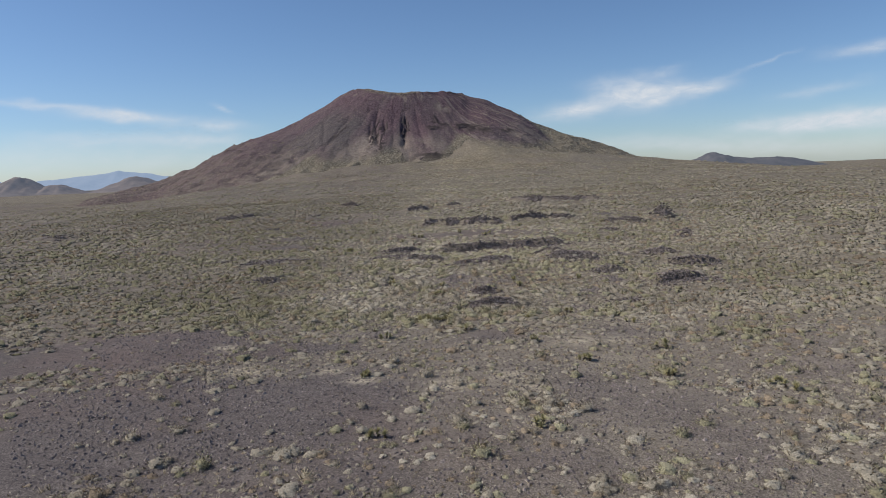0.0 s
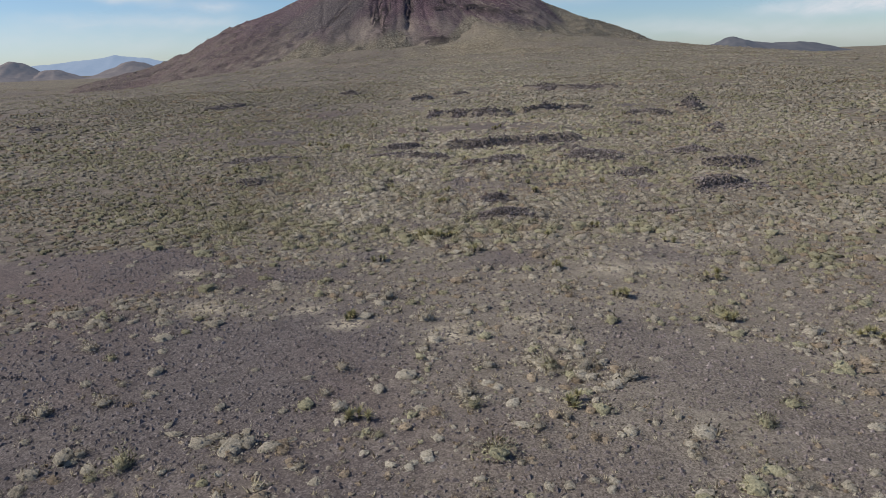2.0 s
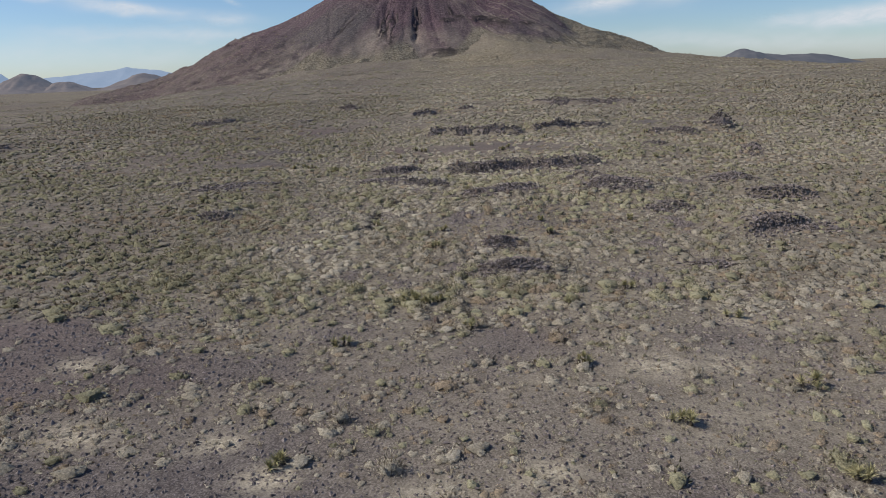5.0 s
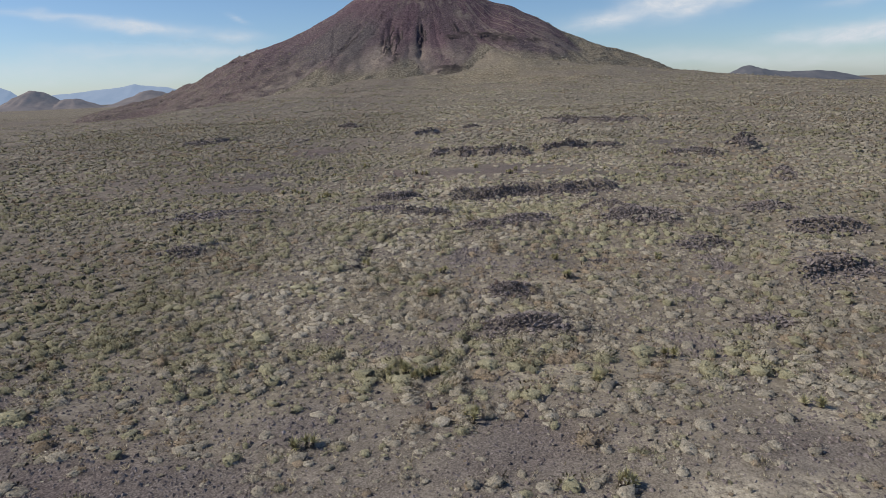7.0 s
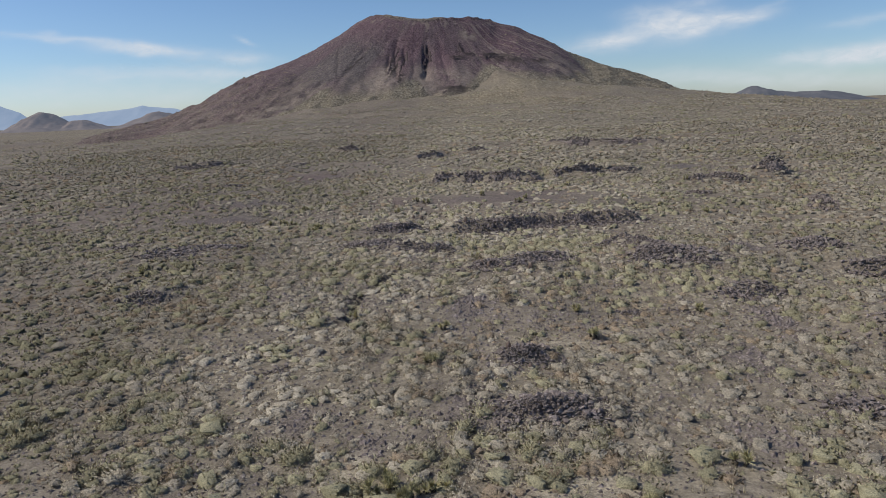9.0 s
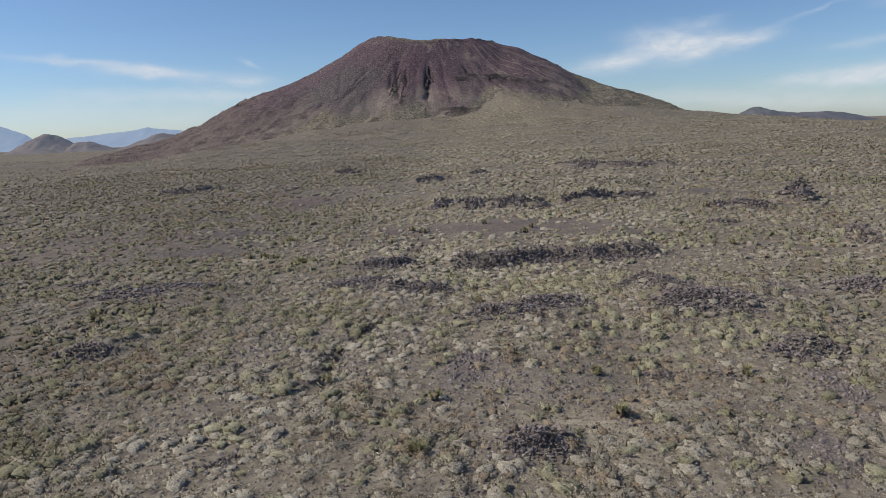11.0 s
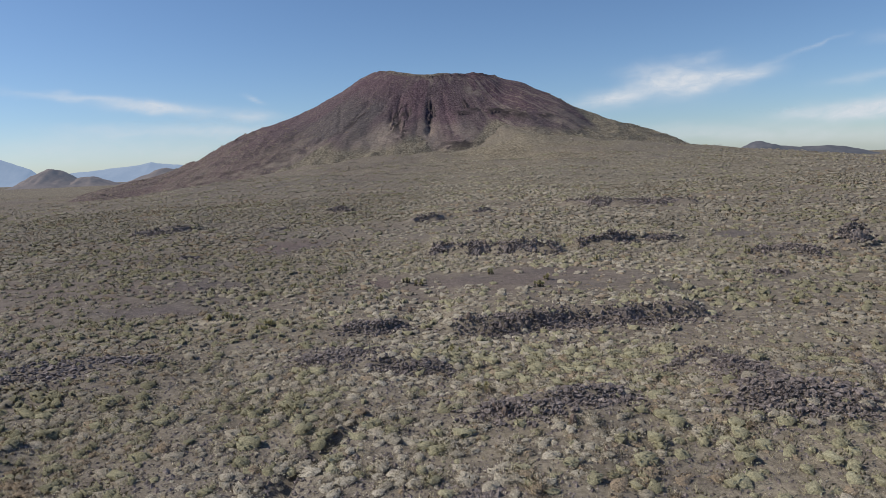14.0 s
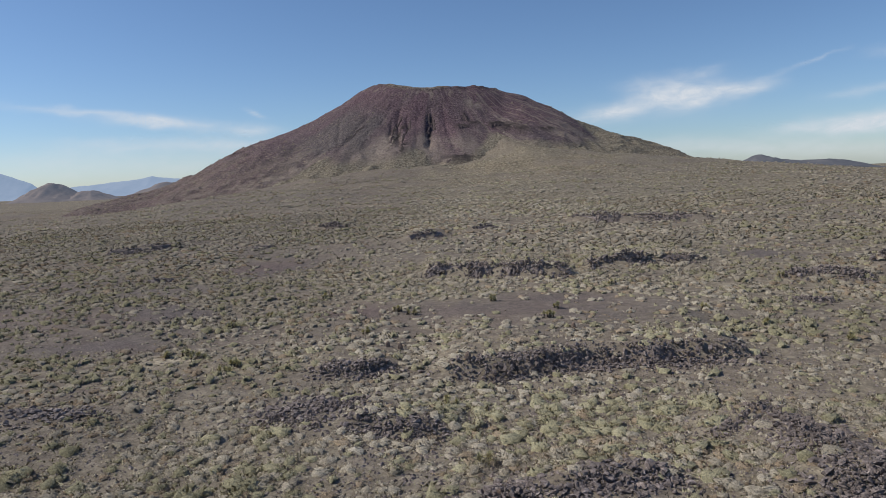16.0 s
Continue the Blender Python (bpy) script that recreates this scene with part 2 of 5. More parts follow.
def cone_material():
    n = Nodes("red_cinder", 0.95, 0.1)
    fine = n.noise(0.8, 6, 0.8)
    cinder = n.ramp(fine, (0.42, (0.050, 0.031, 0.039)), (0.5, (0.110, 0.071, 0.085)), (0.58, (0.20, 0.140, 0.158)))
    # grey ash, ochre and red bands that run down the slope
    ash = n.ramp(fine, (0.41, (0.048, 0.041, 0.043)), (0.5, (0.108, 0.091, 0.093)), (0.59, (0.20, 0.172, 0.170)))
    col = n.mix(n.attr("ash"), cinder, ash)
    col = n.mix(n.attr("streak"), col, n.mix(1.0, col, (1.32, 1.27, 1.24), "MULTIPLY"))
    talus = n.ramp(n.noise(0.7, 6, 0.8), (0.40, (0.14, 0.115, 0.10)), (0.60, (0.40, 0.335, 0.28)))
    col = n.mix(n.attr("talus"), col, talus)
    scrub = n.ramp(n.noise(0.75, 5, 0.78), (0.41, (0.085, 0.072, 0.056)), (0.5, (0.20, 0.173, 0.132)), (0.59, (0.36, 0.315, 0.24)))
    col = n.mix(n.attr("scrub"), col, scrub)
    specks = n.ramp(n.noise(0.42, 3, 0.6), (0.60, 0.0), (0.66, 1.0))
    col = n.mix(n.math("MULTIPLY", specks, n.attr("specks")), col, (0.33, 0.28, 0.19))
    rock = n.ramp(n.noise(0.35, 5, 0.8), (0.35, (0.026, 0.022, 0.022)), (0.7, (0.075, 0.062, 0.06)))
    col = n.mix(n.attr("ledge"), col, rock)
    n.colour(col)
    return n.bump(n.noise(0.55, 7, 0.85), 0.9, 1.3)


def plant_material(name, dark, mid, pale, spread=0.7):
    n = Nodes(name, 0.85, 0.15)
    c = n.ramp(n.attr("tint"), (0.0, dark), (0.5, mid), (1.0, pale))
    # noise specks; on foliage the dark ones paint the shaded gaps between leaves
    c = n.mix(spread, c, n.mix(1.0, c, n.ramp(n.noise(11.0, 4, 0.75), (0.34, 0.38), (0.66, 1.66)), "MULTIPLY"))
    n.colour(c)
    return n.bump(n.noise(16.0, 4, 0.75), 0.8, 0.08)


def lava_material(name, bits):
    n = Nodes(name, 0.85, 0.25)
    c = n.ramp(n.noise(5.0, 6, 0.75), (0.38, (0.115, 0.093, 0.087)), (0.52, (0.215, 0.178, 0.167)), (0.66, (0.35, 0.298, 0.278)))
    lichen = n.ramp(n.noise(1.3, 5, 0.7), (0.55, 0.0), (0.72, 0.5))
    c = n.mix(lichen, c, (0.33, 0.29, 0.265))
    piece = n.t.nodes.new("ShaderNodeNewGeometry").outputs["Random Per Island"] if bits else n.random()
    n.colour(n.mix(1.0, c, n.ramp(piece, (0.0, 0.72), (0.6, 1.0), (1.0, 1.35 if bits else 1.25)), "MULTIPLY"))
    return n.bump(n.noise(14.0, 5, 0.8), 0.9, 0.06)


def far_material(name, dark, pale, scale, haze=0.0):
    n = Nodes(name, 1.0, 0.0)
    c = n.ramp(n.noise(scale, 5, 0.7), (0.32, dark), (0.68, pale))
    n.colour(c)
    # hazy air is put in as a faint blue glow of the surface
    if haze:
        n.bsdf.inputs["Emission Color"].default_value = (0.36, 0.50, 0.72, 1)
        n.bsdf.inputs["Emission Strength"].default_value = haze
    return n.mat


LEDGE = far_material("cone_ledge_rock", (0.05, 0.04, 0.042), (0.14, 0.112, 0.112), 0.6)
GROUND, CINDER, LAVA, STONE = ground_material(), cone_material(), lava_material("lava_rock", False), lava_material("lava_pieces", True)
GREY = plant_material("grey_foliage", (0.215, 0.189, 0.149), (0.338, 0.298, 0.236), (0.465, 0.414, 0.334))
GREEN = plant_material("green_foliage", (0.185, 0.170, 0.108), (0.287, 0.264, 0.172), (0.395, 0.366, 0.248))
STRAW = plant_material("dry_grass", (0.32, 0.27, 0.185), (0.48, 0.415, 0.29), (0.62, 0.55, 0.40))
RUST = plant_material("rust_foliage", (0.185, 0.142, 0.100), (0.285, 0.222, 0.158), (0.39, 0.315, 0.23))


# ---- mesh helpers ----
def mesh_of(name, verts, faces, material, attrs=None, flat=True):
    """A mesh from arrays; faces all have the same number of corners."""
    verts, faces = np.asarray(verts, np.float32), np.asarray(faces, np.int32)
    me = bpy.data.meshes.new(name)
    me.vertices.add(len(verts))
    me.vertices.foreach_set("co", verts.ravel())
    me.loops.add(faces.size)
    me.loops.foreach_set("vertex_index", faces.ravel())
    me.polygons.add(len(faces))
    me.polygons.foreach_set("loop_start", np.arange(0, faces.size, faces.shape[1], dtype=np.int32))
    me.update(calc_edges=True)
    for key, values in (attrs or {}).items():
        if key == "custom_normal":
            me.attributes.new(key, "FLOAT_VECTOR", "POINT").data.foreach_set("vector", np.asarray(values, np.float32).ravel())
            continue
        a = me.attributes.new(key, "FLOAT", "POINT")
        a.data.foreach_set("value", np.asarray(values, np.float32).ravel())
    me.materials.append(material)
    if flat:
        me.shade_flat()
    return me


def grid_faces(rows, cols):
    i = np.arange((rows - 1) * (cols - 1))
    a = (i // (cols - 1)) * cols + i % (cols - 1)
    return np.stack((a, a + 1, a + cols + 1, a + cols), 1)


def spaced(lo, hi, step, growth, reach):
    """Coordinates even between lo and hi, then growing ever wider until reach beyond."""
    mid = list(np.arange(lo, hi, step))
    up, s = [mid[-1] + step], step
    while up[-1] < reach[1]:
        s *= growth
        up.append(up[-1] + s)
    down, s = [mid[0] - step], step
    while down[-1] > reach[0]:
        s *= growth
        down.append(down[-1] - s)
    return np.array(down[::-1] + mid + up)


# ---- the ground ----
# patches of open gravel: middle, half widths
BARE_NEAR = ((-31.6, 63.4, 9.4, 5.0), (-23.5, 36.7, 3.7, 4.1), (12.6, 41.5, 4.1, 4.8), (15.4, 33.7, 2.5, 4.4), (5.6, 32.0, 2.7, 2.4), (9.5, 44.6, 2.2, 2.8), (26.6, 47.4, 3.2, 2.9), (-11.5, 58.3, 4.9, 2.2),
             (-24.8, 60.4, 3.4, 8.0), (-11.4, 45.9, 7.3, 3.9), (12.2, 43.6, 4.0, 3.6), (4.1, 62.1, 3.5, 3.2), (17.1, 61.1, 3.4, 3.3), (-6.5, 63.8, 2.2, 2.6), (15.2, 73.8, 1.5, 2.2), (-3.6, 73.5, 0.9, 1.5), (-6.6, 77.4, 1.7, 2.1), (1.5, 77.5, 2.4, 2.8))
BARE_FAR = ((23.0, 91.0, 1.4, 4.6), (18.6, 83.6, 1.5, 2.9), (11.0, 148.0, 16, 7.5), (42.8, 173.0, 3.9, 4.0), (-33.0, 149.0, 8.0, 5.5), (-11.4, 148.5, 5.0, 4.0), (29.6, 114.4, 2.2, 5.0), (1.3, 95.1, 1.9, 2.9), (-30.0, 178.4, 5.9, 7.0), (-32.4, 137.0, 5.5, 1.7))


def gravel_cover(x, y):
    """How bare of plants the ground is, and how much of it is dark gravel, 0 to 1."""
    b = smooth(0.15, 0.6, fbm(x / 19, y / 14, 61, 3) - 0.05)
    wob = 2.5 * fbm(x / 7, y / 7, 59, 3)
    left = np.exp(-(((x + 18 + wob) / 17) ** 2 + ((y - 41 + wob) / 9.5) ** 2) ** 2)
    around = np.exp(-(((x + 16 + wob) / 19) ** 2 + ((y - 38 + wob) / 12) ** 2) ** 2)
    strip = np.exp(-(((x + 33 + wob) / 17) ** 2 + ((y - 60 + wob) / 6) ** 2) ** 2)
    right = np.exp(-(((x - 14.5 + wob) / 6.5) ** 2 + ((y - 40 + wob) / 5.5) ** 2) ** 2)
    spots = 0.0
    for cx, cy, rx, ry in BARE_NEAR + BARE_FAR:
        spots = np.maximum(spots, 0.9 * np.exp(-(((x - cx + 0.5 * wob) / rx) ** 2 + ((y - cy + 0.4 * wob) / ry) ** 2) ** 1.5))
    return np.clip(b * 0.25 + left + strip + 0.5 * right + spots, 0, 1), np.clip(np.maximum(left, 0.8 * around) + strip + (0.45 + 0.5 * smooth(70, 100, y)) * spots, 0, 1)


def thin_bands(x, y):
    """Long low bands of the far plain where dark gravel shows between the plants."""
    return smooth(0.05, 0.40, fbm(x / 26, y / 10, 91, 3)) * smooth(105, 140, y)


def bare(x, y):
    return gravel_cover(x, y)[0]


# fields of broken rock: middle, half widths
RUBBLE = ((-31.3, 117.0, 4.2, 2.7), (-41.5, 123, 4, 2.2), (-27, 120, 4, 1.6), (-9, 120.5, 4, 3.4), (-7.5, 129, 4, 1.6), (6.4, 77.2, 3.6, 1.9), (5, 84.8, 2.4, 1.6), (20.6, 106.2, 5.0, 2.8), (19.2, 111, 2.2, 3.4),
          (4.4, 106.5, 3.6, 2.2), (8.8, 107.8, 3.2, 1.8), (36, 112, 3.4, 2.2), (32, 87, 4.5, 2.4), (12, 128.8, 12, 1.3), (-3, 116.4, 3.4, 1.4), (39, 103.6, 4, 2), (21.5, 77.5, 2.2, 1.6), (24, 97, 2.6, 1.6))


def stony(x, y):
    s = np.zeros(np.shape(x))
    for cx, cy, rx, ry in RUBBLE:
        s = np.maximum(s, np.exp(-(((x - cx) / rx) ** 2 + ((y - cy) / ry) ** 2) ** 2))
    return s


# where one kind of plant prevails: middle, half widths
GREEN_ZONES = ((-19.5, 74.6, 8.7, 6.0), (-35.7, 91.8, 4.6, 6.6), (-3.2, 51.3, 4.7, 1.6), (29.8, 55.2, 2.8, 2.0), (-31.1, 84.0, 12, 7), (9.6, 118, 7.6, 5.0), (28.8, 136.9, 6.2, 6), (-11.5, 86.0, 2.1, 3.0), (23.2, 82.6, 1.6, 2.1),
               (-21.9, 77.1, 2.2, 3.1), (34.1, 140, 9.0, 6.5), (-10.5, 93.6, 2.4, 2.2), (-28.3, 111.6, 4.5, 2.8), (-10.4, 109.1, 3.4, 4.0), (14.9, 119.7, 5.4, 2.6), (9.4, 112.1, 2.3, 3.6), (16.5, 106.9, 2.0, 1.5), (-37.8, 132.2, 2.2, 5.0))
PALE_ZONES = ((-10.4, 83.2, 3.1, 6.0), (-11.5, 88.9, 4.1, 3.8), (-4.6, 100.3, 2.6, 5.5), (14.3, 133.0, 11.0, 2.0), (21.5, 133.4, 10.0, 2.4), (-1.6, 111.6, 1.7, 2.9), (20.8, 112.9, 1.4, 3.0), (-13.7, 85.5, 8.0, 5.0), (23.5, 67.5, 8.4, 5.0))
BROWN_ZONES = ((8.8, 93.4, 8.2, 6.0), (2.3, 94.3, 3.3, 3.1), (11.1, 98.1, 5.0, 2.3), (18.8, 100.6, 2.9, 1.7), (35.8, 120.4, 3.2, 2.7), (23.7, 121.5, 4.4, 2.1), (-22.5, 131.5, 2.7, 3.8), (13.9, 51.3, 2.6, 1.8), (5.9, 68.7, 5.0, 1.9))


STRAW_ZONES = ((9, 70.8, 6, 2.6), (-1.5, 70.6, 3, 1.4), (12.5, 52, 4.5, 2.2), (5.5, 80.8, 3, 1.6), (21, 101, 5, 2.0), (24, 119, 5, 2.4), (15, 58, 4, 1.6), (-14.5, 51.8, 3, 1.4), (20, 64, 4, 1.6), (31, 98, 4, 2))


def within(zones, x, y):
    s = np.zeros(np.shape(x))
    wob = 1.2 * fbm(x / 4, y / 4, 81, 2)
    for cx, cy, rx, ry in zones:
        s = np.maximum(s, np.exp(-(((x - cx + wob) / rx) ** 2 + ((y - cy + wob) / ry) ** 2) ** 1.5))
    return s


# pale patches of sand and straw
PALE = ((-15.9, 51.6, 1.6), (-19.8, 59.1, 1.2), (-6.2, 48.1, 1.3), (-9.1, 50.6, 1.1), (0.4, 46.1, 1.8), (4.5, 47.9, 1.2), (5.8, 45.1, 1.2), (-3.9, 71.9, 1.5),
        (11.6, 57.7, 1.5), (18.4, 64.2, 1.2), (15.2, 57.7, 1.3), (8.7, 86.0, 2.4), (12.9, 90.2, 1.8), (-26.2, 132.6, 1.8), (-23.9, 133.6, 1.6), (6, 70.5, 3.0))


def build_ground():
    xs = spaced(-36, 40, 0.64, 1.075, (-4700, 4700))
    ys = spaced(24, 134, 0.64, 1.042, (-700, 4900))
    X, Y = np.meshgrid(xs, ys)
    x, y = X.ravel(), Y.ravel()
    z = land(x, y)
    dist = np.hypot(x, y - 60)
    litter = np.clip(0.56 + 0.22 * np.exp(-((x - 8) / 26) ** 2) * smooth(70, 95, y) - 0.3 * smooth(-8, -50, x) - 0.45 * smooth(68, 56, y) - 0.65 * bare(x, y) + 0.45 * fbm(x / 9, y / 7, 71, 3), 0, 1)
    pale = 0.0 * x
    for px, py, r in PALE:
        pale = np.maximum(pale, 1.3 * np.exp(-((x - px) / r) ** 2 - ((y - py) / (0.75 * r)) ** 2))
    pale = np.maximum(pale, 0.35 * within(STRAW_ZONES, x, y))
    pale = np.clip(np.maximum(pale, 0.25 * smooth(0.45, 0.7, fbm(x / 3.0, y / 2.0, 72, 3)) * (1 - 0.9 * gravel_cover(x, y)[1])), 0, 1)
    soil = np.clip(1.0 - 0.6 * stony(x, y) - 0.65 * smooth(-6, -40, x) - (0.0 + 0.45 * smooth(8, -6, x)) * smooth(68, 56, y) - 1.0 * gravel_cover(x, y)[1] + 0.25 * fbm(x / 5, y / 4, 75, 3), 0, 1)
    scrub = np.maximum(smooth(90, 260, dist) * 0.92, 0.35 * smooth(58, 74, y)) * np.clip(1 - 1.2 * bare(x, y), 0, 1) * (1 - 0.6 * smooth(-8, -50, x) * smooth(900, 400, y)) * (1 - 0.55 * thin_bands(x, y))
    soil = soil * (1 - 0.6 * thin_bands(x, y))
    me = mesh_of("ground", np.stack((x, y, z), 1), grid_faces(len(ys), len(xs)), GROUND, {"litter": litter, "scrub": scrub, "soil": soil, "pale": pale}, flat=False)
    return tagged(new("ground", me), "dark volcanic desert gravel with pale dry litter and scrub", "ground", kind="structure")


GROUND_SHEET = build_ground()


# ---- the cone ----
# where the bare cinder ends: bearing and radius
EDGE_T = (-0.62, -0.50, -0.465, -0.37, -0.28, -0.21, -0.134, -0.08, -0.03, 0.02, 0.085, 0.186, 0.27, 0.366, 0.44, 0.47, 0.52, 0.62, 0.92, 1.1, 1.4, 2.5)
EDGE_R = (330, 215, 176, 181, 177, 173, 168, 158, 154, 166, 180, 169, 151, 133, 131, 160, 174, 180, 165, 140, 110, 90)


def cone_scrub(x, y):
    """Where plants cover the cone: its far right flank, its lower left and its rim."""
    dx, dy = x - CONE[0], y - CONE[1]
    r, t = np.hypot(dx, dy), np.arctan2(dx, -dy)
    wob = fbm(x / 40, y / 40, 83, 3)
    edge = np.interp(t, EDGE_T, EDGE_R)
    foot = smooth(-4, 7, r - edge + 7 * wob) * 0.95
    low = smooth(5, 0, cone_height(x, y) - land(x, y) + 4 * wob) * smooth(-0.6, 0.3, t + 0.2 * wob)
    west = 0.25 * smooth(-0.45, -0.6, t) * smooth(150, 215, r + 25 * wob)
    return np.maximum(np.maximum(foot, 0.9 * low), west)


def cone_sheet(name, th, r):
    T, R = np.meshgrid(th, r)
    t, rr = T.ravel(), R.ravel()
    x, y = CONE[0] + rr * np.sin(t), CONE[1] - rr * np.cos(t)
    z = cone_height(x, y)
    wob = fbm(x / 40, y / 40, 83, 3)
    scrub = np.maximum(cone_scrub(x, y), 0.75 * smooth(62, 55, rr + 5 * wob))
    streak = smooth(0.05, 0.55, fbm(t * 34, rr / 45, 87, 4)) * smooth(58, 75, rr) * 0.3
    streak = np.clip(streak + 0.2 * smooth(-0.75, -1.15, t) * smooth(160, 110, rr), 0, 1)
    ash = np.clip(smooth(-0.1, 0.4, fbm(t * 7, rr / 60, 89, 3)) * 0.35 + np.exp(-((t + 0.55) / 0.25) ** 2 - ((rr - 128) / 34) ** 2) * 1.1 + 0.3 * smooth(130, 160, rr) * smooth(-0.9, -0.4, t), 0, 1)
    foot = rr * (1 + 0.30 * np.exp(-(t / 0.9) ** 2))
    talus = smooth(0.1, 0.5, fbm(t * 18, rr / 50, 93, 3)) * smooth(140, 185, foot + 16 * wob) * (0.45 - 0.25 * smooth(-0.5, -0.8, t))
    for b in (-0.23, -0.01):
        talus = np.maximum(talus, 0.75 * np.exp(-((t - b) / (0.03 + 0.0018 * np.clip(rr - 110, 0, None))) ** 2) * smooth(112, 135, rr))
    talus = np.maximum(talus, 0.95 * np.exp(-((t - 0.44 - 0.03 * wob) / 0.085) ** 2 - ((rr - 81) / 7) ** 2) * smooth(-0.4, 0.2, fbm(x / 6, y / 6, 95, 2)))
    diff = cone_height(x, y) - land(x, y)
    hummock = smooth(-0.15, 0.35, fbm(x / 9, y / 9, 96, 3)) * smooth(24, 6, diff + 8 * wob)
    talus = np.maximum(talus, 0.85 * hummock * smooth(-1.0, -0.4, t) * smooth(0.35, 0.2, t))
    lines = smooth(0.25, 0.5, fbm(t * 60, rr / 60, 94, 3)) * smooth(0.25, 0.5, t) * smooth(62, 75, rr) * smooth(170, 140, rr)
    talus = np.maximum(talus, 0.55 * lines)
    talus = np.maximum(talus, 0.5 * smooth(0.2, 0.5, fbm(t * 26, rr / 5, 97, 3)) * smooth(60, 66, rr) * smooth(76, 70, rr))
    ledge = np.zeros_like(t)
    for b, r0, w, h in ((0.24, 113, 0.06, 5), (0.35, 109, 0.06, 4), (0.49, 117, 0.09, 6), (0.54, 127, 0.07, 8), (0.56, 140, 0.04, 9), (0.69, 148, 0.06, 4), (0.14, 168, 0.07, 7), (0.30, 100, 0.02, 7)):
        ledge = np.maximum(ledge, np.exp(-((t - b) / w) ** 2 - ((rr - r0 - 22 * (t - b) + 3 * wob) / h) ** 2) * smooth(-0.3, -0.1, fbm(x / 5, y / 4, 91, 3)))
    # dark streaks along the gullies, coloured like the ledges
    for b, r0, r1 in ((-0.25, 88, 128), (-0.20, 100, 158), (-0.16, 96, 118), (-0.13, 140, 172), (0.0, 84, 130), (0.025, 92, 112), (-0.465, 116, 150)):
        ledge = np.maximum(ledge, np.exp(-((t - b - 0.01 * wob) / 0.018) ** 2) * smooth(r0, r0 + 10, rr) * smooth(r1, r1 - 14, rr) * smooth(-0.3, -0.1, fbm(x / 3, y / 6, 98, 3)))
    ledge = np.maximum(ledge, smooth(0.1, 0.4, fbm(t * 30, rr / 2.5, 99, 2)) * np.exp(-((rr - 60) / 2.0) ** 2) * 0.7)
    specks = np.clip(0.25 + 0.45 * smooth(120, 190, rr) * smooth(-0.2, -0.7, t) + 0.5 * smooth(0.4, 0.9, t), 0, 1)
    me = mesh_of(name, np.stack((x, y, z + 1.4 * ledge * smooth(0.1, 0.2, t)), 1), grid_faces(len(r), len(th)), CINDER,
                 {"scrub": scrub, "talus": talus, "ledge": ledge, "ash": ash, "streak": streak, "specks": specks}, flat=False)
    return new(name, me)


def build_cone():
    cone = tagged(new("cinder_cone"), "dark red cinder cone with a flat rim and gullied slopes", "volcano")
    near = np.concatenate((np.linspace(-1.75, -0.81, 90), np.linspace(-0.8, 0.95, 280), np.linspace(0.96, 1.75, 70)))
    th = np.concatenate((near, np.linspace(1.78, 2 * math.pi - 1.75, 60)))
    slope = cone_sheet("slope", th, np.concatenate((np.linspace(58.5, 170, 86), np.linspace(171.5, 260, 34), np.linspace(265, 400, 12))))
    rim = cone_sheet("crater_rim", th, np.concatenate((np.linspace(0.5, 46, 8), np.linspace(49, 58.5, 8))))
    # dark ledges and dikes that stand out of the slope, and dark strips along gullies: from and to (bearing, radius),
    # height
    for k, (a0, r0, a1, r1, high) in enumerate(((0.20, 115, 0.285, 112, 2.6), (0.325, 110, 0.395, 107, 2.6), (0.43, 117, 0.575, 121, 3.4), (0.50, 126, 0.58, 132, 3.0), (0.53, 134, 0.575, 150, 2.6),
                                                (0.655, 149, 0.735, 147, 2.2), (-0.012, 86, 0.0, 132, 2.6), (0.02, 94, 0.032, 113, 2.2), (-0.275, 92, -0.20, 146, 2.4), (-0.165, 98, -0.13, 152, 2.2),
                                                (0.08, 172, 0.19, 167, 1.5), (-0.48, 116, -0.455, 150, 1.8), (0.275, 94, 0.285, 104, 1.8), (-0.13, 61.5, 0.10, 61.5, 1.6), (-0.05, 150, 0.02, 168, 1.5))):
        n, m = 60, 9
        u, v = np.meshgrid(np.linspace(0, 1, n), np.linspace(-1, 1, m))
        u, v = u.ravel(), v.ravel()
        a, r = a0 + (a1 - a0) * u, r0 + (r1 - r0) * u
        x, y = CONE[0] + r * np.sin(a), CONE[1] - r * np.cos(a)
        x, y = x + 1.2 * fbm(u * 9, 0 * u, 400 + k, 3), y + 1.2 * fbm(u * 9, 0 * u, 420 + k, 3)
        across = abs(a1 - a0) * r0 > abs(r1 - r0)
        x, y = (x, y + 2.2 * v) if across else (x + 1.3 * v, y)
        body = smooth(-1, -0.55, v) * smooth(1, 0.4, v) * smooth(0, 0.08, u) * smooth(1, 0.92, u) * smooth(-0.45, 0.05, fbm(u * 11, v, 440 + k, 3))
        z = cone_height(x, y) - 0.9 + 0.72 * high * body * (0.75 + 0.6 * value_noise(x / 1.6, y / 1.6, 460 + k))
        ledge = mesh_of("rock_ledge", np.stack((x, y, z), 1), grid_faces(m, n), LEDGE)
        ob = new("rock_ledge", ledge)
        ob.parent = cone
        tagged(ob, "dark broken rock ledge in the cinder")
    for ob, words in ((slope, "steep slope of dark red cinder"), (rim, "flat scrub-covered rim")):
        ob.parent = cone
        tagged(ob, words)
    return cone


CONE_THING = build_cone()


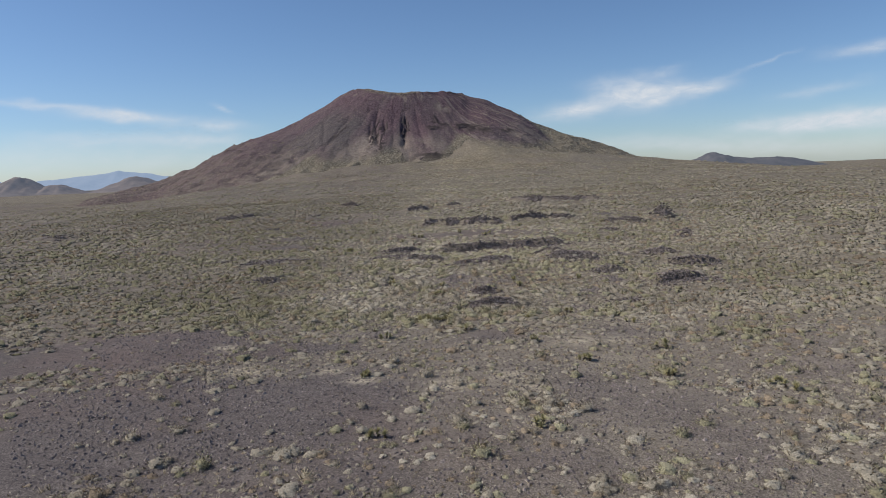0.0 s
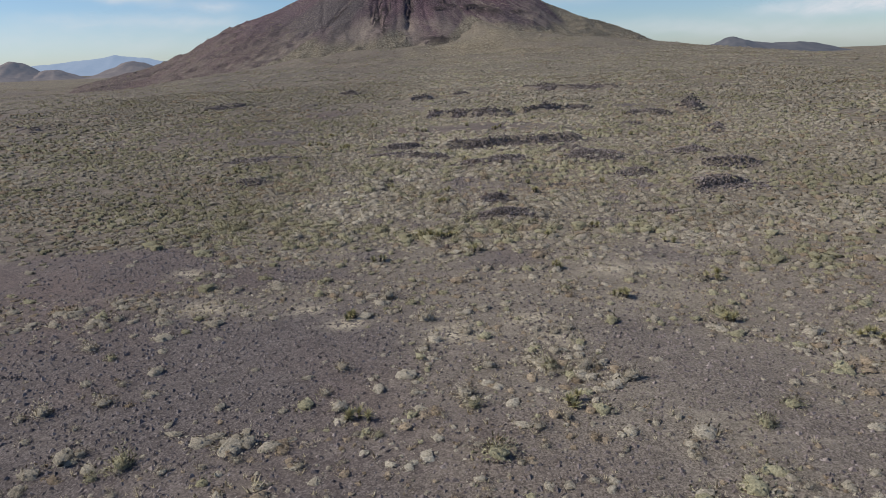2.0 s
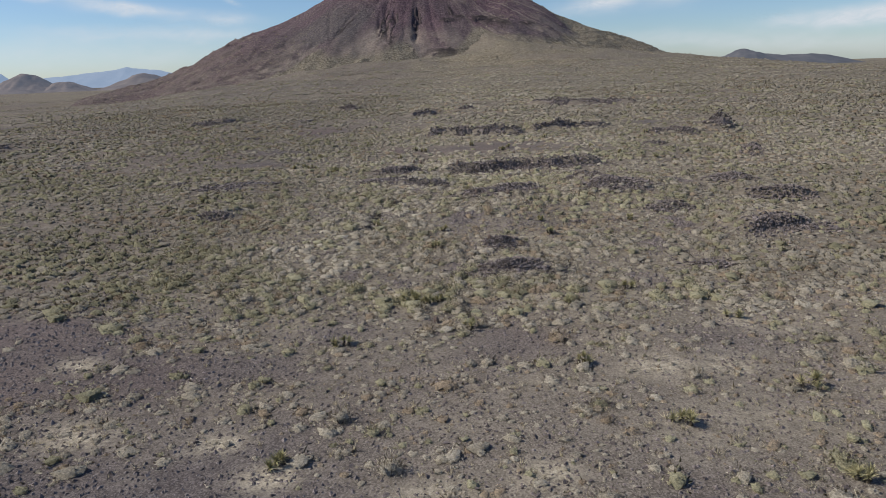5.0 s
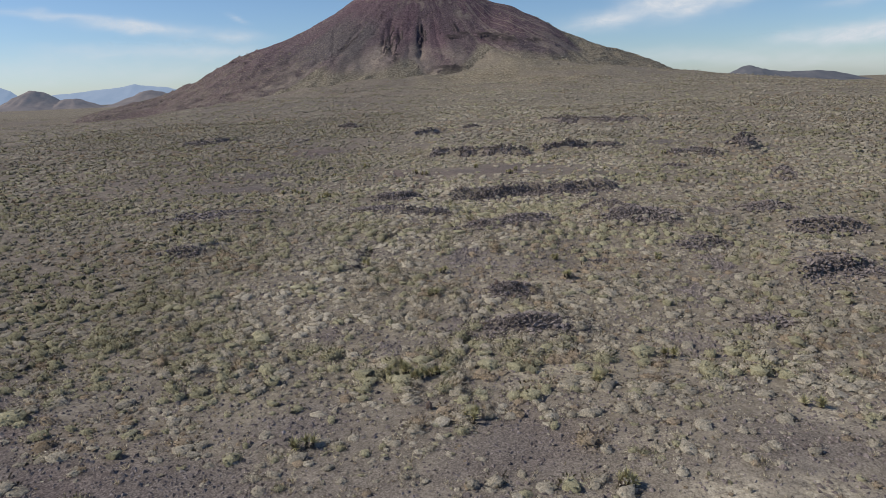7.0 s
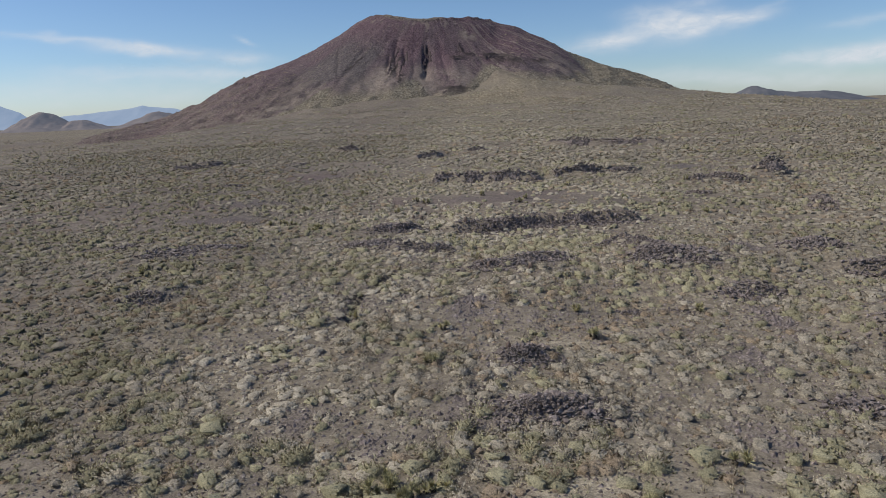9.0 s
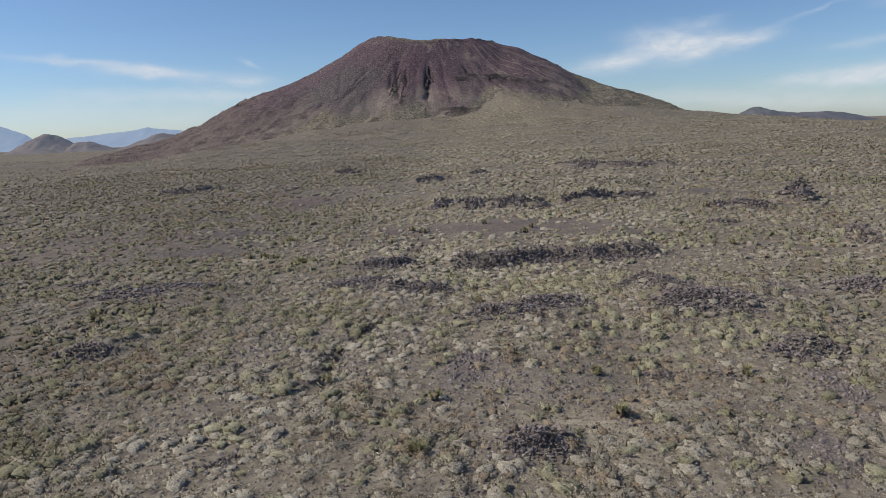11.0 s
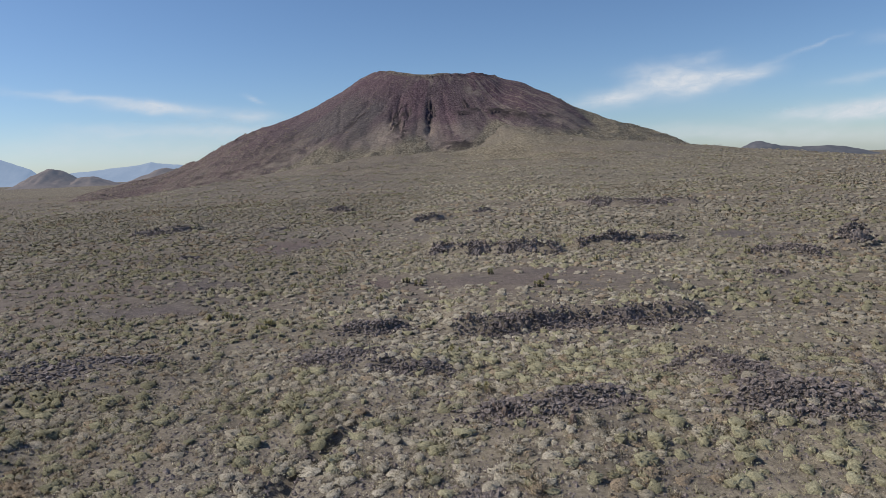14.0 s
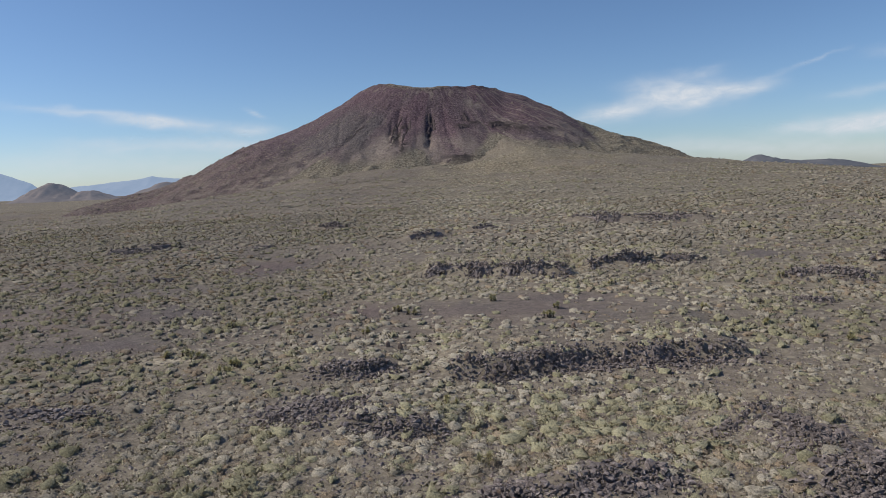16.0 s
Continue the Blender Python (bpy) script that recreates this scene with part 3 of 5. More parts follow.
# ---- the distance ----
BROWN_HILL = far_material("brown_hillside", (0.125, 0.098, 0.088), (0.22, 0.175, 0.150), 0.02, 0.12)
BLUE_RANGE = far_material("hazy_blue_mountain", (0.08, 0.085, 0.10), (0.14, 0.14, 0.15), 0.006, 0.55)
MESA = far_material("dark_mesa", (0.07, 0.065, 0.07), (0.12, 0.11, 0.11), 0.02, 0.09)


def hill(name, label, cx, cy, rx, ry, top, material, sharp=1.0, seed=0):
    """A far hill: a mound with worn spurs, its foot sunk in the plain."""
    u, v = np.meshgrid(np.linspace(-1, 1, 61), np.linspace(-1, 1, 41))
    u, v = u.ravel(), v.ravel()
    x, y = cx + u * rx, cy + v * ry
    r = np.hypot(u, v)
    body = np.clip(0.5 + 0.5 * np.cos(np.pi * np.clip(r, 0, 1) ** sharp), 0, 1) * (1 + 0.22 * fbm(u * 3, v * 3, 100 + seed, 4))
    spur = -0.12 * np.abs(fbm(np.arctan2(v, u) * 2.5, r * 2, 120 + seed, 3)) * smooth(0.05, 0.4, r)
    z = land(x, y) - 4 + np.maximum(body + spur * (body > 0), 0) * (top - land(np.array(cx), np.array(cy)) + 4)
    me = mesh_of(name, np.stack((x, y, z), 1), grid_faces(41, 61), material, flat=False)
    return tagged(new(name, me), label, "hill")


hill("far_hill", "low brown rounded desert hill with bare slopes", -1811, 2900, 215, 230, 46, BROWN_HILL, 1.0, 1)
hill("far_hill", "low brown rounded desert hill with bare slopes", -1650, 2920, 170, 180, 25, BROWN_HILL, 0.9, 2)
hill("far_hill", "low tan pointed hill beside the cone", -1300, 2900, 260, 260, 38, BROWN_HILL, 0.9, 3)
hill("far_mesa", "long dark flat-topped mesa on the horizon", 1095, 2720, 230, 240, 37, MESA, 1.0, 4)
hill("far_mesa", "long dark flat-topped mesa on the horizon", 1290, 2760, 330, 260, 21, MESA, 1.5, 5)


def mountain_range(label, x0, x1, y, crest, seed):
    """A range far off: a ridge along x with side spurs."""
    n, m = 181, 25
    u, v = np.meshgrid(np.linspace(0, 1, n), np.linspace(-1, 1, m))
    u, v = u.ravel(), v.ravel()
    x, yy = x0 + (x1 - x0) * u, y + v * 170
    top = np.interp(x, *crest) + 4 * fbm(x / 60, 0 * x, seed, 4)
    fall = 1 - np.abs(v) ** 0.85
    z = -16 + (top + 16) * fall * (1 + 0.25 * fbm(x / 90, v * 2, seed + 5, 4) * np.abs(v))
    me = mesh_of("mountain_range", np.stack((x, yy, z), 1), grid_faces(m, n), BLUE_RANGE, flat=False)
    return tagged(new("mountain_range", me), label, "mountain")


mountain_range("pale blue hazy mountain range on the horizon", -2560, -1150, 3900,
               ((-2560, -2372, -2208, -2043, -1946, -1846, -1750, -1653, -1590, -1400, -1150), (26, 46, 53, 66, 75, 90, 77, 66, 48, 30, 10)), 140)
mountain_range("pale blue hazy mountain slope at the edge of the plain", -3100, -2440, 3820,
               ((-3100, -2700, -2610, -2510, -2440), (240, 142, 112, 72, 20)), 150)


# ---- high thin clouds ----
def cloud_material():
    n = Nodes("cirrus", 1.0, 0.0)
    out = n.t.nodes["Material Output"]
    clear, glow, both = (n.t.nodes.new("ShaderNode" + k) for k in ("BsdfTransparent", "Emission", "MixShader"))
    glow.inputs["Color"].default_value, glow.inputs["Strength"].default_value = (0.88, 0.93, 1.0, 1), 0.76
    wisp = n.ramp(n.noise(0.007, 7, 0.6, stretch=(1, 1, 2.4), distort=0.5), (0.25, 0.45), (0.65, 1.0))
    n.t.links.new(n.math("MULTIPLY", n.attr("cover"), wisp), both.inputs[0])
    n.t.links.new(clear.outputs[0], both.inputs[1])
    n.t.links.new(glow.outputs[0], both.inputs[2])
    n.t.links.new(both.outputs[0], out.inputs[0])
    return n.mat


CIRRUS = cloud_material()


def cloud(blobs, seed):
    """A patch of cirrus or low haze far behind everything, bright by its own glow. Blobs: bearing, height, half width,
    half height, rise (degrees), strength.
    """
    b = np.array(blobs)
    az0, az1 = (b[:, 0] - 1.9 * b[:, 2]).min(), (b[:, 0] + 1.9 * b[:, 2]).max()
    lean = np.abs(b[:, 4]) * b[:, 2] * 1.9
    el0, el1 = (b[:, 1] - 2 * b[:, 3] - lean).min(), (b[:, 1] + 2 * b[:, 3] + lean).max()
    n, m, dist = 71, 27, 4780.0
    u, v = np.meshgrid(np.linspace(az0, az1, n), np.linspace(el0, el1, m))
    u, v = u.ravel(), v.ravel()
    uu, vv = u + 0.5 * fbm(u / 1.6, v / 0.9, seed, 3), v + 0.22 * fbm(u / 1.8, v / 0.7, seed + 4, 3)
    clear = np.ones_like(u)
    for ba, be, hw, hh, rise, strength in blobs:
        f = np.exp(-(((uu - ba) / hw) ** 2 + ((vv - be - rise * (uu - ba)) / hh) ** 2))
        clear *= 1 - np.clip(1.3 * strength * f, 0, 0.97)
    edge = smooth(0, 0.08, (u - az0) / (az1 - az0)) * smooth(1, 0.92, (u - az0) / (az1 - az0)) * smooth(0, 0.1, (v - el0) / (el1 - el0)) * smooth(1, 0.9, (v - el0) / (el1 - el0))
    az, el = np.radians(u), np.radians(v)
    x, y, z = dist * np.cos(el) * np.sin(az), dist * np.cos(el) * np.cos(az), 16 + dist * np.sin(el)
    me = mesh_of("cloud", np.stack((x, y, z), 1), grid_faces(m, n), CIRRUS, {"cover": (1 - clear) * edge}, flat=False)
    ob = tagged(new("cloud", me), "thin white wisp of high cirrus cloud", "cloud", "cirrus clouds")
    return ob


cloud(((16.6, 5.35, 3.0, 0.95, 0.02, 0.95), (11.6, 4.45, 3.0, 0.62, 0.10, 0.7), (20.2, 5.45, 2.6, 0.42, 0.10, 0.8), (14.2, 6.2, 1.8, 0.6, -0.1, 0.35), (17.7, 7.0, 1.6, 0.35, 0.1, 0.25)), 200)
cloud(((23.2, 6.35, 2.0, 0.16, 0.26, 0.12), (26.0, 7.15, 1.4, 0.14, 0.30, 0.2)), 210)
cloud(((30.5, 2.55, 5.5, 0.62, 0.05, 0.9), (26.4, 2.5, 2.4, 0.4, 0.0, 0.4), (36, 2.4, 4.0, 0.7, 0.0, 0.6)), 220)
cloud(((29.2, 4.8, 2.4, 0.35, 0.12, 0.28), (32.5, 7.4, 2.2, 0.35, 0.06, 0.5)), 230)
cloud(((-24.4, 5.0, 3.4, 0.42, -0.07, 0.75), (-29.5, 5.75, 4.2, 0.26, -0.10, 0.4)), 240)
cloud(((-17.8, 4.25, 2.2, 0.42, -0.06, 0.45), (-17.5, 5.5, 0.7, 0.18, -0.35, 0.3), (-19.8, 3.2, 3.6, 0.45, -0.03, 0.5)), 250)
# pale haze low on the horizon, added as two more glowing sheets
cloud(((-27, 3.3, 4.2, 0.5, 0.0, 0.3), (-31, 2.0, 6, 1.1, 0.0, 0.25), (-22, 1.7, 6, 1.0, 0.0, 0.25)), 260)
cloud(((19.0, 1.45, 5.0, 0.5, -0.06, 0.32), (27.5, 0.85, 7.0, 0.6, -0.03, 0.3), (13, 1.6, 3, 0.5, 0, 0.15)), 270)


# ---- rocks ----
def rock_shape(rng, corners):
    """An angular block: the hull of some points on a ball."""
    bm = bmesh.new()
    d = rng.normal(size=(corners, 3))
    d /= np.linalg.norm(d, axis=1)[:, None]
    for p in d * rng.uniform(0.85, 1.15, (corners, 1)) * rng.uniform(0.75, 1.2, 3):
        bm.verts.new(p)
    out = bmesh.ops.convex_hull(bm, input=bm.verts)
    bmesh.ops.delete(bm, geom=[v for v in bm.verts if not v.link_faces], context="VERTS")
    bmesh.ops.recalc_face_normals(bm, faces=bm.faces)
    bm.verts.index_update()
    co = np.array([v.co[:] for v in bm.verts])
    faces = np.array([[v.index for v in f.verts] for f in bm.faces])
    bm.free()
    return co, faces


def cell_noise(x, y, seed):
    """A random level for each cell of a broken surface."""
    best, val = np.full(np.shape(x), 9.0), np.zeros(np.shape(x))
    ix, iy = np.floor(x), np.floor(y)
    for ox in (-1, 0, 1):
        for oy in (-1, 0, 1):
            cx, cy = ix + ox, iy + oy
            d = (x - cx - lattice(cx, cy, seed)) ** 2 + (y - cy - lattice(cx, cy, seed + 1)) ** 2
            val = np.where(d < best, lattice(cx, cy, seed + 2), val)
            best = np.minimum(best, d)
    return val


ROCK_RNG = np.random.default_rng(7)
BOULDERS = [mesh_of("boulder", *rock_shape(ROCK_RNG, 15), LAVA) for _ in range(12)]
STONES = [rock_shape(ROCK_RNG, 9) for _ in range(8)]


def part(name, me, parent, m, label=""):
    ob = new(name, me)
    ob.parent = parent
    ob.matrix_local = m
    return tagged(ob, label) if label else ob


def along(points, s):
    pts = np.array(points, float)
    if len(pts) == 1:
        return np.repeat(pts, len(s), 0)
    seg = np.hypot(*np.diff(pts, axis=0).T)
    acc = np.concatenate(([0], np.cumsum(seg))) / seg.sum()
    return np.stack((np.interp(s, acc, pts[:, 0]), np.interp(s, acc, pts[:, 1])), 1)


def spread(shapes, which, pos, turn, scale, tint=None):
    """Many copies of small shapes, joined: arrays of corners, faces, tints and normals."""
    V, Fc, T, N, base = [], [], [], [], 0
    for k, (co, faces, *nrm) in enumerate(shapes):
        sel = np.nonzero(which == k)[0]
        if not len(sel):
            continue
        c, s = np.cos(turn[sel])[:, None], np.sin(turn[sel])[:, None]

        def turned(a):
            return np.stack((a[..., 0] * c - a[..., 1] * s, a[..., 0] * s + a[..., 1] * c, a[..., 2] + 0 * c), -1)

        V.append((turned(co[None] * scale[sel][:, None, :]) + pos[sel][:, None, :]).reshape(-1, 3))
        Fc.append((faces[None] + (base + np.arange(len(sel)) * len(co))[:, None, None]).reshape(-1, faces.shape[1]))
        if tint is not None:
            tint_shift = nrm[1] if len(nrm) > 1 else 0.24 * np.sin(np.arange(len(co)) // 3 * 12.9898 + k)
            T.append(np.clip(tint[sel][:, None] + tint_shift[None], 0, 1).ravel())
            N.append(turned(np.repeat(nrm[0][None], len(sel), 0)).reshape(-1, 3))
        base += len(sel) * len(co)
    if tint is None:
        return np.concatenate(V), np.concatenate(Fc), None
    return np.concatenate(V), np.concatenate(Fc), np.concatenate(T), np.concatenate(N)


OUTCROP_ZONES = []


def outcrop(points, width, height, count, size, label, seed):
    """A jagged edge of old lava: a broken core over the step in the ground, with loose angular blocks on and below it."""
    rng = np.random.default_rng(seed)
    pts = np.array(points, float)
    mid = pts.mean(0)
    base = Vector((mid[0], mid[1], float(land(*mid)) - 0.1))
    thing = new("lava_outcrop")
    thing.matrix_world = Matrix.Translation(base)
    tagged(thing, label, "rock outcrop", "lava outcrops")
    length = float(np.hypot(*np.diff(pts, axis=0).T).sum()) + 1e-6
    d = (pts[-1] - pts[0]) / np.linalg.norm(pts[-1] - pts[0])
    nrm = np.array((-d[1], d[0])) * (1 if d[0] > 0 else -1)
    if abs(d[0]) < 0.5:
        nrm = np.array((1.0, 0.0))
    n, m = min(170, max(20, int(length / 0.17))), min(26, max(12, int(width / 0.15)))
    u, v = np.meshgrid(np.linspace(-0.04, 1.04, n), np.linspace(-1, 1, m))
    u, v = u.ravel(), v.ravel()
    line = along(points, np.clip(u, 0, 1))
    ends = (np.clip(u, 0, 1) - u) * length
    x = line[:, 0] + nrm[0] * v * width * 0.42 - d[0] * ends
    y = line[:, 1] + nrm[1] * v * width * 0.42 - d[1] * ends
    v2 = v + 0.3 * fbm(u * length / 2.5, 0 * u, seed, 3)
    def fullness(s):
        """How thick the ledge is along its line, 0 to about 1.3."""
        return np.clip(0.70 + 0.95 * fbm(np.asarray(s) * length / 3.6 + seed, np.zeros(np.shape(s)), seed + 3, 2), 0.28 if height < 4 else 0.5, 1.3) * (0.45 + 0.55 * np.sin(np.pi * np.clip(0.06 + 0.88 * np.asarray(s), 0, 1)) ** 0.7)

    shape = fullness(u) * smooth(-1.0, -0.55, v2) * smooth(0.75, -0.1, v2) * smooth(-0.04, 0.06, u) * smooth(1.04, 0.94, u)
    jag = 0.62 * cell_noise(x / 0.30, y / 0.28, seed + 2) + 0.38 * cell_noise(x / 1.2, y / 1.0, seed + 9)
    z = land(x, y) - 0.22 + shape * (0.06 + (0.11 if height < 4 else 0.24) * height * jag)
    co = np.stack((x - base.x, y - base.y, z - base.z), 1)
    part("rock_core", mesh_of("rock_core", co, grid_faces(m, n), LAVA), thing, Matrix(), "jagged dark lava edge")

    def block_place(scale_mean):
        s = rng.uniform(0, 1)
        if rng.uniform(0, 1.1) > fullness(s):
            s = rng.uniform(0, 1)
        full = float(fullness(s))
        off = rng.normal(-0.10, 0.16 + 0.15 * full)
        p = along(points, np.array([s]))[0] + nrm * (off * width) + d * rng.normal(0, 0.4)
        sc = scale_mean * min(rng.lognormal(-0.2, 0.40), 1.7)
        lift = 0.34 * full * height * rng.uniform(0, 1) * math.exp(-((off + 0.05) / 0.22) ** 2)
        return p, sc, float(land(p[0], p[1])) + lift + sc * 0.12

    for k in range(min(300, int(1.5 * count))):
        p, sc, z0 = block_place(size * 0.42)
        q = Euler(rng.uniform(-3, 3, 3)).to_matrix().to_4x4()
        mtx = Matrix.Translation((p[0] - base.x, p[1] - base.y, z0 - base.z)) @ q @ Matrix.Diagonal((sc * 0.62, sc * 0.52, sc * 0.45, 1))
        part("boulder", BOULDERS[int(rng.integers(len(BOULDERS)))], thing, mtx)
    # smaller broken pieces, too many to count
    more = int(count * 4.5)
    pos, sizes = [], []
    for k in range(more):
        p, sc, z0 = block_place(size * 0.34)
        pos.append((p[0] - base.x, p[1] - base.y, z0 - base.z))
        sizes.append(sc)
    sizes = np.array(sizes)[:, None] * rng.uniform(0.4, 0.7, (more, 3))
    vv, ff, _ = spread(STONES, rng.integers(0, len(STONES), more), np.array(pos), rng.uniform(0, 6.3, more), sizes)
    tagged(part("broken_rock", mesh_of("broken_rock", vv, ff, STONE), thing, Matrix(), "small broken lava pieces"), kind="stuff")
    OUTCROP_ZONES.append((pts, width))
    return thing


DARK = "jagged dark lava ledge with loose angular blocks"
MOUND = "low mound of broken dark lava blocks"
CREVICE = "narrow dark lava crack with broken edges"
outcrop(((-0.4, 127.6), (3.1, 127.1), (6.6, 128.5), (9.4, 129.5), (12.6, 130.0), (16.8, 129.4), (21.6, 129.5), (25.3, 130.8)), 3.4, 3.2, 210, 0.66, "long dark lava ledge with a shaded broken face", 301)
outcrop(((-4.5, 168.6), (1.2, 167.6), (7.9, 164.7), (13.9, 163.4)), 3.0, 5.6, 200, 0.85, "long dark lava ledge with an upright broken face", 302)
outcrop(((17.1, 167.1), (20.3, 168.1), (25.2, 169.3)), 2.4, 5.0, 100, 0.85, DARK, 303)
outcrop(((25.4, 168.6), (32.6, 169.2)), 2.4, 1.3, 40, 0.7, MOUND, 331)
outcrop(((-10.7, 203.6), (-4.1, 208.2)), 3.2, 2.6, 34, 0.9, DARK, 304)
outcrop(((38.2, 155.8), (41.9, 157.6), (46.5, 154.0)), 5.0, 2.6, 120, 0.8, MOUND, 305)
outcrop(((50.1, 159.4), (54.2, 158.6)), 4.0, 4.4, 56, 1.0, "tall dark heap of lava blocks on a rise", 306)
outcrop(((14.7, 113.7), (16.8, 114.8), (18.8, 116.8), (20.4, 120.2)), 2.2, 1.6, 60, 0.6, "short spur of dark lava blocks", 307)
outcrop(((17.4, 106.2), (19.6, 106.0), (21.4, 105.4), (23.6, 104.6)), 4.6, 1.7, 180, 0.46, "broad heap of angular dark lava blocks", 308)
outcrop(((19.9, 115.1), (19.0, 111.5), (18.9, 108.4)), 3.2, 1.5, 120, 0.46, MOUND, 309)
outcrop(((2.3, 106.9), (4.4, 106.0), (6.9, 105.0)), 2.8, 1.1, 80, 0.52, "low heap of dark lava blocks with barrel cacti", 310)
outcrop(((6.2, 107.2), (8.1, 107.4), (11.2, 108.2)), 2.4, 1.1, 80, 0.52, DARK, 311)
outcrop(((3.7, 76.9), (6.2, 76.8), (8.9, 77.0)), 2.4, 1.7, 150, 0.36, "dark lava mound with loose reddish blocks", 312)
outcrop(((3.8, 84.5), (6.5, 84.4)), 1.9, 1.4, 80, 0.36, MOUND, 313)
outcrop(((-29.2, 101.4), (-26.7, 101.1), (-25.1, 101.3)), 2.0, 1.3, 46, 0.55, "short dark lava ledge with an overhung face", 314)
outcrop(((22.2, 97.0), (23.6, 96.6), (25.8, 97.1)), 2.0, 1.0, 40, 0.5, DARK, 315)
outcrop(((27.4, 85.3), (30.8, 86.9), (34.3, 87.5)), 2.8, 1.5, 70, 0.6, "low dark lava ridge of blocks", 316)
outcrop(((35.8, 104.7), (39.2, 103.2), (42.1, 102.4)), 3.4, 1.6, 60, 0.7, MOUND, 317)
outcrop(((33.9, 112.8), (37.9, 110.8)), 3.6, 1.4, 60, 0.65, MOUND, 318)
outcrop(((-7.3, 99.3), (-6.8, 101.6), (-5.7, 104.6), (-4.4, 107.5)), 0.8, 0.7, 44, 0.38, CREVICE, 319)
outcrop(((-8.6, 88.8), (-7.8, 90.6), (-7.2, 94.8), (-7.4, 98.7)), 0.8, 0.45, 34, 0.34, CREVICE, 332)
outcrop(((-11.9, 83.4), (-10.2, 84.3)), 0.9, 0.6, 16, 0.38, CREVICE, 333)
outcrop(((-5.7, 116.9), (-3.4, 116.1), (-0.3, 116.0)), 1.8, 1.2, 56, 0.5, DARK, 320)
outcrop(((-11.7, 118.3), (-9.9, 118.6), (-7.9, 116.6)), 2.4, 0.9, 56, 0.48, MOUND, 321)
outcrop(((-8.6, 119.4), (-7.4, 121.0), (-5.1, 121.3)), 2.2, 0.9, 44, 0.48, MOUND, 334)
outcrop(((-10.8, 128.6), (-7.5, 128.4), (-5.1, 130.4)), 2.2, 1.1, 56, 0.55, DARK, 322)
outcrop(((7.6, 124.6), (10.0, 123.2), (11.7, 123.8)), 1.8, 0.8, 30, 0.45, MOUND, 335)
outcrop(((-35.6, 235.8), (-29.3, 234.9)), 3.6, 3.4, 44, 1.1, DARK, 323)
outcrop(((2, 218.5), (6, 220)), 3.4, 3.0, 40, 1.0, DARK, 324)
outcrop(((23.6, 228.1), (36.1, 222.6), (51.0, 217.8)), 4.2, 4.2, 190, 1.0, "long low dark lava ridge on the slope", 325)
outcrop(((-45.4, 172.9), (-41.5, 171.8)), 2.6, 1.8, 34, 0.8, MOUND, 326)
outcrop(((-39.8, 202.5), (-35.8, 203.7)), 3.2, 2.4, 36, 0.95, MOUND, 336)
outcrop(((-102, 170), (-95, 167.8)), 3.0, 1.5, 14, 0.9, DARK, 327)
outcrop(((-67.3, 200.4), (-61.5, 202.0), (-56.5, 205.5)), 3.4, 2.4, 70, 0.9, DARK, 328)
outcrop(((47.4, 130), (51.1, 140)), 3.4, 1.6, 60, 0.8, MOUND, 329)
outcrop(((34.5, 147.0), (38.2, 145.5)), 2.6, 1.4, 50, 0.65, MOUND, 330)
outcrop(((13.3, 94.6), (15.1, 94.9)), 1.6, 0.6, 26, 0.42, MOUND, 337)
outcrop(((17.0, 94.9), (18.2, 94.0)), 1.6, 0.6, 20, 0.42, MOUND, 338)
outcrop(((20.3, 78.0), (22.6, 77.1)), 1.8, 0.7, 36, 0.42, MOUND, 339)
outcrop(((-23.1, 42.0), (-22.3, 41.9)), 0.6, 0.5, 7, 0.40, "small lone heap of dark stones on gravel", 340)


def in_outcrop(x, y):
    hit = (np.abs(x - np.interp(y, CRACK[1], CRACK[0]) + 0.4) < 0.55) & (y > 88) & (y < 107)
    for pts, width in OUTCROP_ZONES:
        line = along(pts, np.linspace(0, 1, 24))
        d2 = np.full(np.shape(x), 1e9)
        for px, py in line:
            d2 = np.minimum(d2, (x - px) ** 2 + (y - py) ** 2)
        hit |= d2 < (0.42 * width) ** 2
    return hit


# ---- scattering ----
def nearest_view(x, y):
    """About how near the flight comes while the spot lies ahead of it."""
    return np.maximum(np.maximum(y - 77, 31), np.abs(x - 1) / 0.64)


def scatter_spots(rng, x0, x1, y0, y1, step):
    count = int((x1 - x0) * (y1 - y0) / step**2)
    return rng.uniform(x0, x1, count), rng.uniform(y0, y1, count)


